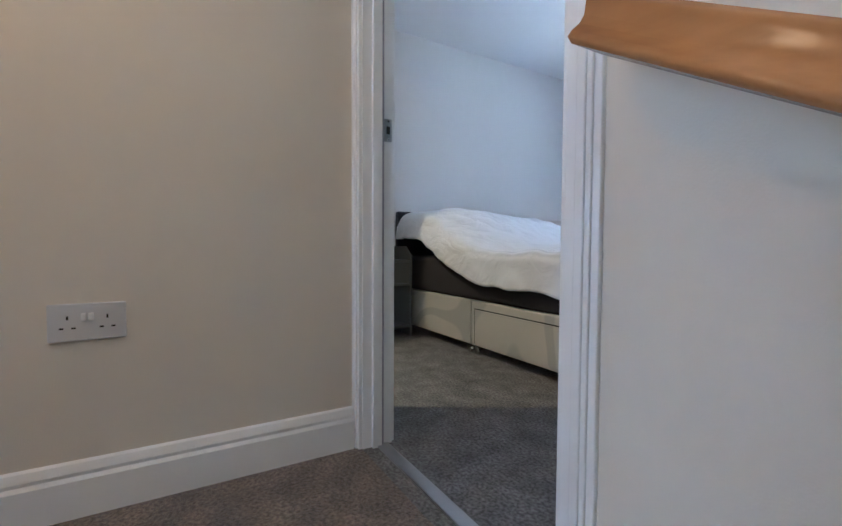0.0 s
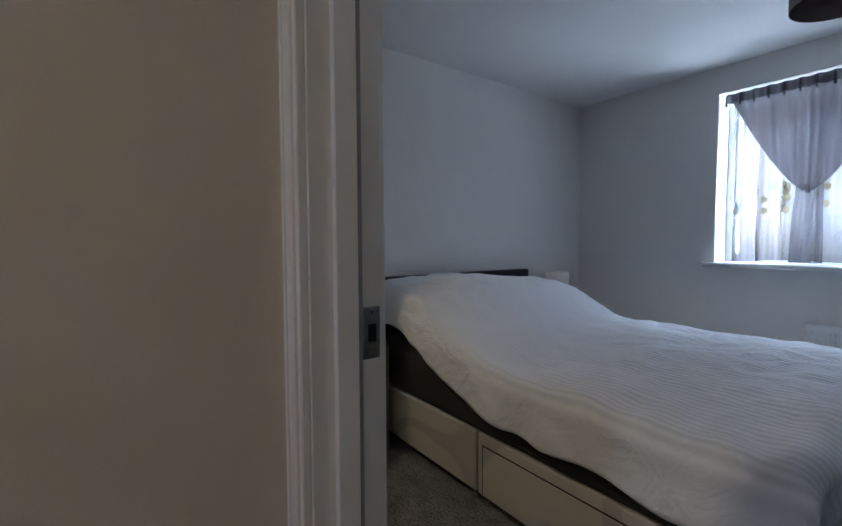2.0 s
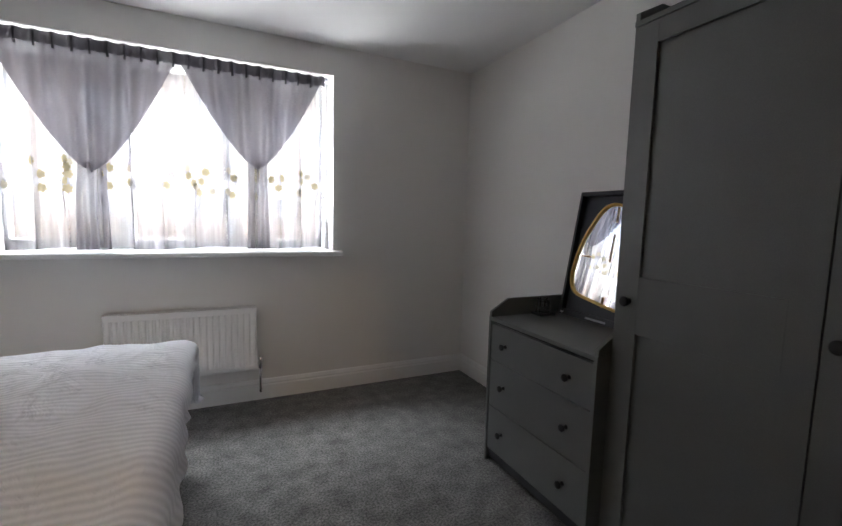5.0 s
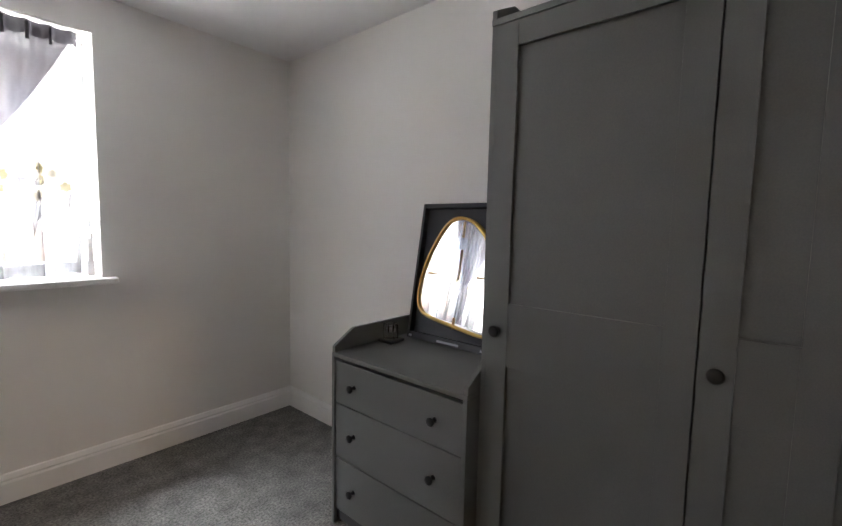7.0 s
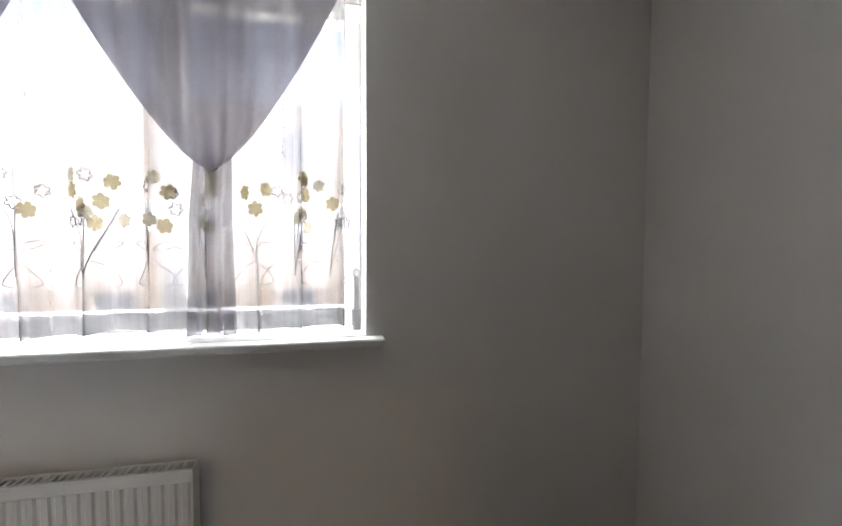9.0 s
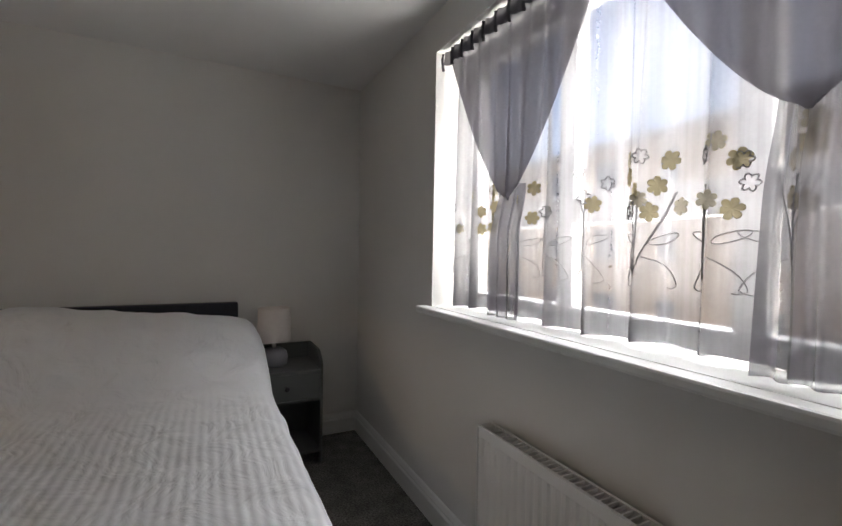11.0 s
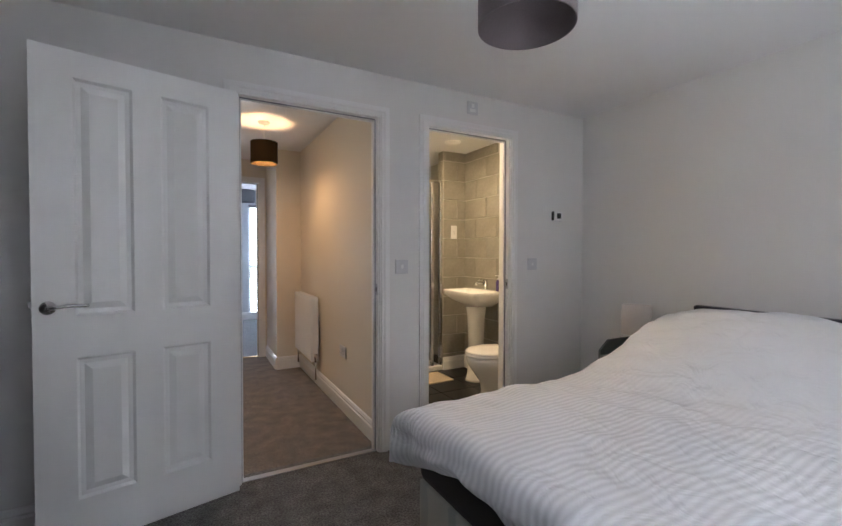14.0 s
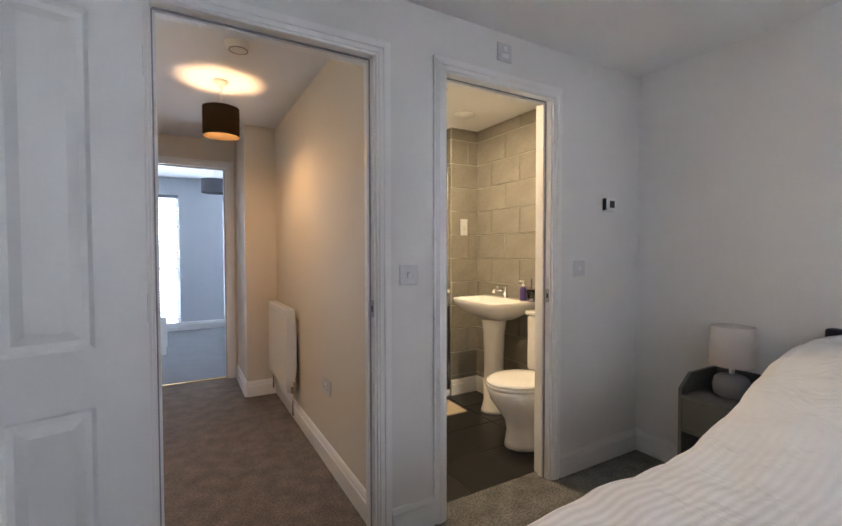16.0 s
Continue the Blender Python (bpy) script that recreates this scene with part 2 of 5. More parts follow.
def duvet_mat():
    """White cotton with a puckered stripe along the bed over its lower half, and creases."""
    m = mat("white_duvet_cotton", (0.74, 0.75, 0.78), 0.92, vary=0.03, scale=8, sheen=0.15)
    nt = m.node_tree
    bs = nt.nodes["Principled BSDF"]
    src = bs.inputs["Base Color"].links[0].from_socket
    tc = nt.nodes.new("ShaderNodeTexCoord")
    wv = nt.nodes.new("ShaderNodeTexWave")
    wv.bands_direction = "Y"
    wv.inputs["Scale"].default_value, wv.inputs["Distortion"].default_value = 12.0, 0.8
    wv.inputs["Detail"].default_value, wv.inputs["Detail Scale"].default_value = 1.0, 0.6
    nt.links.new(tc.outputs["Object"], wv.inputs["Vector"])
    sep = nt.nodes.new("ShaderNodeSeparateXYZ")
    nt.links.new(tc.outputs["Object"], sep.inputs[0])
    msk = nt.nodes.new("ShaderNodeMapRange")
    msk.interpolation_type = "SMOOTHSTEP"
    msk.inputs[1].default_value, msk.inputs[2].default_value = 0.75, 1.5
    nt.links.new(sep.outputs[0], msk.inputs[0])
    mul = nt.nodes.new("ShaderNodeMath")
    mul.operation = "MULTIPLY"
    nt.links.new(wv.outputs[1], mul.inputs[0])
    nt.links.new(msk.outputs[0], mul.inputs[1])
    tone = nt.nodes.new("ShaderNodeMix")
    tone.data_type = "RGBA"
    tone.inputs[7].default_value = (0.62, 0.63, 0.66, 1)
    nt.links.new(src, tone.inputs[6])
    nt.links.new(mul.outputs[0], tone.inputs[0])
    nt.links.new(tone.outputs[2], bs.inputs["Base Color"])
    nz = nt.nodes.new("ShaderNodeTexNoise")
    nz.inputs["Scale"].default_value, nz.inputs["Detail"].default_value, nz.inputs["Distortion"].default_value = 7.0, 5.0, 1.2
    nt.links.new(tc.outputs["Object"], nz.inputs["Vector"])
    b1, b2 = nt.nodes.new("ShaderNodeBump"), nt.nodes.new("ShaderNodeBump")
    b1.inputs["Strength"].default_value, b1.inputs["Distance"].default_value = 0.75, 0.030
    b2.inputs["Strength"].default_value, b2.inputs["Distance"].default_value = 0.4, 0.004
    nt.links.new(nz.outputs[0], b1.inputs["Height"])
    nt.links.new(mul.outputs[0], b2.inputs["Height"])
    nt.links.new(b1.outputs[0], b2.inputs["Normal"])
    nt.links.new(b2.outputs[0], bs.inputs["Normal"])
    return m


M_DUVET = duvet_mat()


def stretch(m, sx, sy, sz):
    """Draws out every noise of a material along one way, as wood grain is."""
    nt = m.node_tree
    mp = nt.nodes.new("ShaderNodeMapping")
    mp.inputs["Scale"].default_value = (sx, sy, sz)
    tc = [n for n in nt.nodes if n.bl_idname == "ShaderNodeTexCoord"][0]
    nt.links.new(tc.outputs["Object"], mp.inputs[0])
    for n in nt.nodes:
        if n.bl_idname == "ShaderNodeTexNoise":
            nt.links.new(mp.outputs[0], n.inputs["Vector"])


stretch(M_OAK, 0.6, 6.0, 6.0)


# ---- helpers of this scene ----
def box(bm, x0, y0, z0, x1, y1, z1, bevel=0.0, m=None):
    """Adds a box between two corners, with its edges bevelled."""
    g = bmesh.ops.create_cube(bm, size=1)
    vs = g["verts"]
    for v in vs:
        v.co = Vector(((x0 + x1) / 2 + v.co.x * (x1 - x0), (y0 + y1) / 2 + v.co.y * (y1 - y0), (z0 + z1) / 2 + v.co.z * (z1 - z0)))
    if m is not None:
        bmesh.ops.transform(bm, matrix=m, verts=vs)
    if bevel:
        es = list({e for v in vs for e in v.link_edges})
        bmesh.ops.bevel(bm, geom=es, offset=bevel, segments=2, profile=0.5, affect="EDGES")


def lathe(bm, profile, cx, cy, seg=32, close=True):
    """Turns a profile of (radius, height) round a vertical axis."""
    rings = []
    for r, z in profile:
        if r < 1e-5:
            rings.append([bm.verts.new((cx, cy, z))])
        else:
            rings.append([bm.verts.new((cx + r * math.cos(2 * math.pi * k / seg), cy + r * math.sin(2 * math.pi * k / seg), z)) for k in range(seg)])
    for a, b in zip(rings, rings[1:]):
        for k in range(seg):
            j = (k + 1) % seg
            if len(a) == 1 and len(b) == 1:
                continue
            if len(a) == 1:
                bm.faces.new((a[0], b[k], b[j]))
            elif len(b) == 1:
                bm.faces.new((a[k], a[j], b[0]))
            else:
                bm.faces.new((a[k], a[j], b[j], b[k]))


def tube(bm, pts, r, seg=10):
    """A round bar through a line of places."""
    pts = [Vector(p) for p in pts]
    rings = []
    for i, p in enumerate(pts):
        d = (pts[min(i + 1, len(pts) - 1)] - pts[max(i - 1, 0)]).normalized()
        a = d.cross(Vector((0, 0, 1)))
        if a.length < 0.1:
            a = d.cross(Vector((1, 0, 0)))
        a.normalize()
        b = d.cross(a)
        rings.append([bm.verts.new(p + r * (math.cos(2 * math.pi * k / seg) * a + math.sin(2 * math.pi * k / seg) * b)) for k in range(seg)])
    for q, s in zip(rings, rings[1:]):
        for k in range(seg):
            bm.faces.new((q[k], q[(k + 1) % seg], s[(k + 1) % seg], s[k]))
    bm.faces.new(rings[0][::-1])
    bm.faces.new(rings[-1])


def smoothstep(a, b, v):
    q = max(0.0, min(1.0, (v - a) / (b - a)))
    return q * q * (3 - 2 * q)


def finish(bm, smooth=False):
    bmesh.ops.recalc_face_normals(bm, faces=bm.faces[:])
    if smooth:
        for f in bm.faces:
            f.smooth = True


def part(name, bm, material, parent=None, label="", smooth=False):
    """Links a bmesh as one mesh object, under a thing or part if given."""
    finish(bm, smooth)
    me = bpy.data.meshes.new(name)
    bm.to_mesh(me)
    bm.free()
    me.materials.append(material)
    ob = new(name, me)
    if parent is not None:
        ob.parent = parent
        ob.matrix_parent_inverse = parent.matrix_world.inverted()
    if label:
        ob["label"] = label
    return ob


def boxes(name, rows, material, parent=None, label="", bevel=0.0):
    """One mesh of boxes, given as rows of six numbers."""
    bm = bmesh.new()
    for r in rows:
        box(bm, *r, bevel=bevel)
    return part(name, bm, material, parent, label)


def empty(name, x, y, z, label="", category="", group="", kind=""):
    ob = new(name)
    ob.location = (x, y, z)
    ob.empty_display_size = 0.05
    bpy.context.view_layer.update()
    return tagged(ob, label, category, group, kind)


def shell(name, axis, at, thick, u0, u1, z0, z1, holes, material):
    """A wall in the plane axis = at, thick towards the outside (signed), with openings (u0, u1, z0, z1) through it."""
    us = sorted({u0, u1, *[h[0] for h in holes], *[h[1] for h in holes]})
    zs = sorted({z0, z1, *[h[2] for h in holes], *[h[3] for h in holes]})
    solid = {}
    for i in range(len(us) - 1):
        for k in range(len(zs) - 1):
            cu, cz = (us[i] + us[i + 1]) / 2, (zs[k] + zs[k + 1]) / 2
            solid[i, k] = not any(h[0] < cu < h[1] and h[2] < cz < h[3] for h in holes)
    bm = bmesh.new()
    made = {}

    def vert(i, k, s):
        if (i, k, s) not in made:
            w = at + (thick if s else 0)
            made[i, k, s] = bm.verts.new((us[i], w, zs[k]) if axis == "y" else (w, us[i], zs[k]))
        return made[i, k, s]

    for (i, k), on in solid.items():
        if not on:
            continue
        for s in (0, 1):
            bm.faces.new([vert(i, k, s), vert(i + 1, k, s), vert(i + 1, k + 1, s), vert(i, k + 1, s)])
        for di, dk, a, b in ((-1, 0, (i, k), (i, k + 1)), (1, 0, (i + 1, k), (i + 1, k + 1)), (0, -1, (i, k), (i + 1, k)), (0, 1, (i, k + 1), (i + 1, k + 1))):
            if not solid.get((i + di, k + dk), False):
                bm.faces.new([vert(*a, 0), vert(*b, 0), vert(*b, 1), vert(*a, 1)])
    return tagged(part(name, bm, material), kind="structure")


def moulding(name, a, b, inward, profile, material, parent=None):
    """A straight run of trim from a to b on the floor; profile: (out from the wall, height)."""
    a, b, n = Vector(a), Vector(b), Vector(inward)
    bm = bmesh.new()
    ends = [[bm.verts.new(p + n * o + Vector((0, 0, h))) for o, h in profile] for p in (a, b)]
    for k in range(len(profile)):
        j = (k + 1) % len(profile)
        bm.faces.new((ends[0][k], ends[0][j], ends[1][j], ends[1][k]))
    bm.faces.new(ends[0])
    bm.faces.new(ends[1][::-1])
    ob = part(name, bm, material, parent)
    return ob if parent else tagged(ob, kind="structure")


SKIRT = ((0, 0), (0.018, 0), (0.018, 0.088), (0.012, 0.097), (0.014, 0.106), (0.007, 0.125), (0, 0.130))

# ---- structure ----
T = 0.10
shell("wall_west", "x", 0, -T, -T, D + 0.3, 0, H, [], M_WALL)
shell("wall_east", "x", W, T, -T, D + 0.3, 0, H, [], M_WALL)
shell("wall_north", "y", D, 0.30, 0, W, 0, H, [(WX0, WX1, WZ0 - 0.022, WZ1)], M_WALL)
shell("wall_south", "y", 0, -T, 0, W, 0, H, [(HX0 - 0.03, HX1 + 0.03, 0, DH + 0.03), (EX0 - 0.03, EX1 + 0.03, 0, DH + 0.03)], M_WALL)
boxes("floor", [(0, -T, -0.2, W, D, 0)], M_CARPET)["kind"] = "structure"
boxes("ceiling", [(-T, -T, H, W + T, D + 0.3, H + 0.15)], M_CEIL)["kind"] = "structure"
# hall: corridor towards the far door, stairwell along the bedroom wall
SX = 2.70                                          # first nosing of the stairs going down
HE = 4.9                                           # stairwell's end
shell("hall_wall_west", "x", CX, -0.08, FY, -T, 0, H, [], M_HALLWALL)
shell("hall_wall_nib", "y", -2.20, -0.66, CX, 1.97, 0, H, [], M_HALLWALL)
shell("hall_wall_south", "y", FY, -T, 1.97, 3.6, 0, H, [(FX0 - 0.02, FX1 + 0.02, 0, DH + 0.02)], M_HALLWALL)
shell("hall_wall_east", "x", 2.95, 0.08, FY, -1.06, 0, H, [], M_HALLWALL)
shell("stair_wall_south", "y", -1.06, -0.08, 3.03, HE, -2.6, H, [], M_HALLWALL)
shell("stair_wall_low", "y", -1.06, -0.08, SX, 3.03, -2.6, -0.2, [], M_HALLWALL)
shell("stair_wall_east", "x", HE, 0.1, -1.14, 0, -2.6, H, [], M_HALLWALL)
shell("stair_wall_north", "y", -0.1, 0.1, SX, HE, -2.6, -0.005, [], M_HALLWALL)
boxes("hall_wall_lining", [(HX1 + 0.03, -T - 0.004, 0, HE, -T - 0.0005, H), (CX, -T - 0.004, DH + 0.03, HX1 + 0.03, -T - 0.0005, H)], M_HALLWALL)["kind"] = "structure"
boxes("hall_floor", [(CX - 0.08, -1.06, -0.2, SX, -T, 0.0), (CX - 0.08, FY - T, -0.2, 2.95, -1.06, 0.0)], M_HALLCARPET)["kind"] = "structure"
boxes("hall_ceiling", [(CX - 0.08, FY - T, H, HE + 0.1, -T, H + 0.15)], M_CEIL)["kind"] = "structure"
bm = bmesh.new()
for n in range(11):
    x = SX + 0.245 * n
    box(bm, x, -1.06, -2.6, min(x + 0.245, HE), -0.1, -0.19 * (n + 1) + 0.0)
tagged(part("stairs", bm, M_HALLCARPET), "taupe carpeted stairs leading down from landing", "stairs", kind="structure")
for n, (a, b, w) in enumerate([((0, 0, 0), (0, D, 0), (1, 0, 0)), ((0, D, 0), (W, D, 0), (0, -1, 0)), ((W, 0, 0), (W, D, 0), (-1, 0, 0)),
                               ((0, 0, 0), (EX0 - 0.075, 0, 0), (0, 1, 0)), ((EX1 + 0.075, 0, 0), (HX0 - 0.075, 0, 0), (0, 1, 0)), ((HX1 + 0.075, 0, 0), (W, 0, 0), (0, 1, 0)),
                               ((CX, -2.20, 0), (CX, -T - 0.02, 0), (1, 0, 0)), ((CX, -2.20, 0), (1.97, -2.20, 0), (0, 1, 0)), ((1.97, FY, 0), (1.97, -2.20, 0), (1, 0, 0))]):
    moulding("baseboard", a, b, w, SKIRT, M_TRIM)


# ---- door frames ----
def architrave(name, x0, x1, y, out, material, parent, width=0.065, left=None):
    """Moulded casing round a door opening, standing out from the wall by steps."""
    steps = ((0.0, width, 0.012), (0.010, width - 0.012, 0.017), (0.030, width - 0.020, 0.021))
    rows = []
    for a, b, d in steps:
        y0, y1 = sorted((y, y + out * d))
        bl = min(b, left) if left else b
        rows += [(x0 - bl, y0, 0, x0 - min(a, bl - 0.01), y1, DH + b), (x1 + a, y0, 0, x1 + b, y1, DH + b), (x0 - a, y0, DH + a, x1 + a, y1, DH + b)]
    return boxes(name, rows, material, parent, bevel=0.002)


def door_frame(name, x0, x1, y0, y1, hall_side):
    f = empty(name, (x0 + x1) / 2, (y0 + y1) / 2, 0, kind="structure")
    boxes("lining", [(x0 - 0.03, y0, 0, x0, y1, DH), (x1, y0, 0, x1 + 0.03, y1, DH), (x0 - 0.03, y0, DH, x1 + 0.03, y1, DH + 0.03)], M_TRIM, f, bevel=0.001)
    m = (y0 + y1) / 2 - 0.02
    boxes("door_stop", [(x0, m, 0, x0 + 0.012, m + 0.03, DH - 0.012), (x1 - 0.012, m, 0, x1, m + 0.03, DH - 0.012), (x0, m, DH - 0.012, x1, m + 0.03, DH)], M_TRIM, f, bevel=0.001)
    # grey strips put in for the shade along the rebate beside the stop
    boxes("shade_strip", [(x0 + 0.0004, m + 0.031, 0.0, x0 + 0.005, m + 0.039, DH - 0.005), (x1 - 0.005, m + 0.031, 0.0, x1 - 0.0004, m + 0.039, DH - 0.005), (x0 + 0.005, m + 0.031, DH - 0.005, x1 - 0.005, m + 0.039, DH - 0.0004)], M_GREYPL, f, "grey strip for shade in door rebate")
    architrave("casing", x0 - 0.008, x1 + 0.008, y1, 1, M_TRIM, f)
    if hall_side:
        architrave("casing", x0 - 0.004, x1 + 0.008, y0, -1, M_TRIM, f, 0.065, 0.040 if hall_side == 2 else None)
    return f


hall_frame = door_frame("door_frame_hall", HX0, HX1, -T, 0.0, 2)
ens_frame = door_frame("door_frame_ensuite", EX0, EX1, -T, 0.0, 1)
far_frame = door_frame("door_frame_far", FX0, FX1, FY - T, FY, 1)
for fr, x, s in ((hall_frame, HX0, 1), (ens_frame, EX0, 1), (far_frame, FX0, 1)):
    y = FY - 0.04 if fr is far_frame else -0.016
    st = boxes("strike_plate", [(x, y - 0.0125, 0.955, x + 0.0025, y + 0.0125, 1.025)], M_STEEL, fr, "steel strike plate", bevel=0.0008)
    # black box on the plate, coloured for the shade inside the latch hole
    boxes("latch_hole", [(x + 0.0026, y - 0.006, 0.978, x + 0.0034, y + 0.006, 1.002)], M_BLACK, st)
    bm = bmesh.new()
    for z in (0.962, 1.018):
        box(bm, x + 0.002, y - 0.003, z - 0.003, x + 0.0038, y + 0.003, z + 0.003, 0.001)
    part("screw", bm, M_CHROME, st)
boxes("threshold_strip", [(HX0, -0.055, 0, HX1, -0.015, 0.006)], M_STEEL, None, bevel=0.002)["kind"] = "structure"
boxes("threshold_strip", [(FX0, FY - 0.06, 0, FX1, FY - 0.02, 0.006)], M_BRASS, None, bevel=0.002)["kind"] = "structure"


def panel_door(name, wide, high, label):
    """A four-panel moulded door, hinged on its own left edge (x = 0), front towards -y."""
    d = empty(name, 0, 0, 0, label, "door")
    th = 0.035
    bm = bmesh.new()
    cols = [(0.130, wide / 2 - 0.052), (wide / 2 + 0.052, wide - 0.130)]
    rws = [(0.20, 0.775), (0.945, high - 0.105)]
    xs = sorted({0, wide, *[v for c in cols for v in c]})
    zs = sorted({0, high, *[v for r in rws for v in r]})
    for side, y in ((-1, 0.0), (1, th)):
        for i in range(len(xs) - 1):
            for k in range(len(zs) - 1):
                x0, x1, z0, z1 = xs[i], xs[i + 1], zs[k], zs[k + 1]
                if (x0, x1) in cols and (z0, z1) in rws:
                    ins = ((0, 0), (0.010, 0.012), (0.026, 0.014), (0.052, 0.003))
                    rings = [[bm.verts.new(v) for v in ((x0 + o, y - side * e, z0 + o), (x1 - o, y - side * e, z0 + o), (x1 - o, y - side * e, z1 - o), (x0 + o, y - side * e, z1 - o))] for o, e in ins]
                    for p, q in zip(rings, rings[1:]):
                        for j in range(4):
                            bm.faces.new((p[j], p[(j + 1) % 4], q[(j + 1) % 4], q[j]))
                    bm.faces.new(rings[-1])
                else:
                    bm.faces.new([bm.verts.new(v) for v in ((x0, y, z0), (x1, y, z0), (x1, y, z1), (x0, y, z1))])
    for a, b in (((0, 0), (wide, 0)), ((0, high), (wide, high)), ((0, 0), (0, high)), ((wide, 0), (wide, high))):
        bm.faces.new([bm.verts.new(v) for v in ((a[0], 0, a[1]), (b[0], 0, b[1]), (b[0], th, b[1]), (a[0], th, a[1]))])
    bmesh.ops.remove_doubles(bm, verts=bm.verts[:], dist=0.0004)
    part("leaf", bm, M_TRIM, d)
    for s in (-1, 1):
        y = 0.0 if s < 0 else th
        bm = bmesh.new()
        lathe(bm, [(0.0, 0.0), (0.027, 0.0), (0.027, 0.006), (0.024, 0.009), (0.009, 0.010), (0.009, 0.045), (0.0, 0.046)], 0, 0, 28)
        bmesh.ops.transform(bm, matrix=Matrix.Translation((wide - 0.046, y, 0.985)) @ Euler((radians(90) * (1 if s < 0 else -1), 0, 0)).to_matrix().to_4x4(), verts=bm.verts[:])
        hd = part("handle", bm, M_CHROME, d, "chrome lever handle", True)
        bm = bmesh.new()
        tube(bm, [(wide - 0.046, y + s * 0.040, 0.985), (wide - 0.076, y + s * 0.044, 0.989), (wide - 0.11, y + s * 0.043, 0.992), (wide - 0.155, y + s * 0.040, 0.989), (wide - 0.168, y + s * 0.036, 0.988)], 0.0075, 12)
        part("lever", bm, M_CHROME, hd, "", True)
    boxes("latch_plate", [(wide, 0.006, 0.95, wide + 0.0015, th - 0.006, 1.05)], M_STEEL, d)
    boxes("latch", [(wide + 0.0015, 0.012, 0.99, wide + 0.011, th - 0.012, 1.01)], M_STEEL, d, bevel=0.001)
    for z in (0.2, 1.0, 1.76):
        boxes("hinge", [(-0.006, -0.004, z, 0.004, 0.012, z + 0.09)], M_STEEL, d, "steel butt hinge", bevel=0.001)
    return d


door1 = panel_door("door_1", 0.762, 1.998, "open white four-panel door with chrome handle, against wall")
door1.matrix_world = pose(HX1 + 0.026, 0.032, 0.008, 0, 0, 14.2)

# ---- window ----
win = empty("window_1", (WX0 + WX1) / 2, D + 0.2, WZ0, "white plastic framed window behind sheer curtains", "window", kind="structure")
FYW = D + 0.19                                     # frame's inner face
cxs = (WX0, WX0 + 0.60, WX1 - 0.62, WX1)
TZ = 1.35                                          # transom
boxes("window_frame", [(WX0, FYW, WZ0, WX0 + 0.06, FYW + 0.07, WZ1), (WX1 - 0.06, FYW, WZ0, WX1, FYW + 0.07, WZ1),
                       (WX0 + 0.06, FYW, WZ0, WX1 - 0.06, FYW + 0.07, WZ0 + 0.065), (WX0 + 0.06, FYW, WZ1 - 0.065, WX1 - 0.06, FYW + 0.07, WZ1)], M_UPVC, win, bevel=0.004)
boxes("transom", [(WX0 + 0.06, FYW + 0.002, TZ - 0.045, WX1 - 0.06, FYW + 0.068, TZ + 0.045)], M_UPVC, win, bevel=0.004)
for cx in cxs[1:3]:
    boxes("mullion", [(cx - 0.035, FYW + 0.004, TZ + 0.045, cx + 0.035, FYW + 0.066, WZ1 - 0.065)], M_UPVC, win, bevel=0.004)
    boxes("mullion", [(cx - 0.035, FYW + 0.004, WZ0 + 0.065, cx + 0.035, FYW + 0.066, TZ - 0.045)], M_UPVC, win, bevel=0.004)
for x0, x1 in zip(cxs, cxs[1:]):
    for z0, z1 in ((WZ0 + 0.06, TZ - 0.04), (TZ + 0.04, WZ1 - 0.06)):
        pn = boxes("pane", [(x0 + 0.03, FYW + 0.030, z0, x1 - 0.03, FYW + 0.036, z1)], M_GLASS, win)
        pn.visible_shadow = False
bm = bmesh.new()
box(bm, WX0 - 0.055, D - 0.058, WZ0 - 0.030, WX1 + 0.055, D, WZ0 - 0.001, 0.008)
box(bm, WX0 + 0.0005, D - 0.003, WZ0 - 0.0215, WX1 - 0.0005, FYW, WZ0)
part("window_sill", bm, M_TRIM, win)


# ---- curtains ----
YC = D + 0.095


def on(u, z, off=0.0):
    """A place on the hanging cloth: u along its width, in folds that overlap more towards the hem."""
    s = 0.34 + 0.66 * (max(0.0, WZ1 - z) / (WZ1 - WZ0)) ** 0.6
    p = 2 * math.pi * u / 0.150 + 1.0 * math.sin(4.3 * u + 0.6) + 0.3 * math.sin(2.2 * z + 9 * u)
    x = u + s * (0.021 * math.sin(p) + 0.003 * math.sin(2.7 * p))
    y = YC + s * (0.033 * math.cos(p) + 0.008 * math.cos(2.3 * p + 0.7)) + 0.003 * math.sin(60 * u + 3 * z)
    return x, y + off, z


curtain = empty("curtain", (WX0 + WX1) / 2, YC, WZ0, "sheer white voile curtain embroidered with olive flowers, in window", "curtain")
bm = bmesh.new()
nx, nz = 520, 26
TOP = WZ1 - 0.035
U0, U1 = WX0 + 0.050, WX1 - 0.062


def hem_z(u):
    return WZ0 + 0.006 + 0.008 * (1 + math.sin(9 * u + 1))


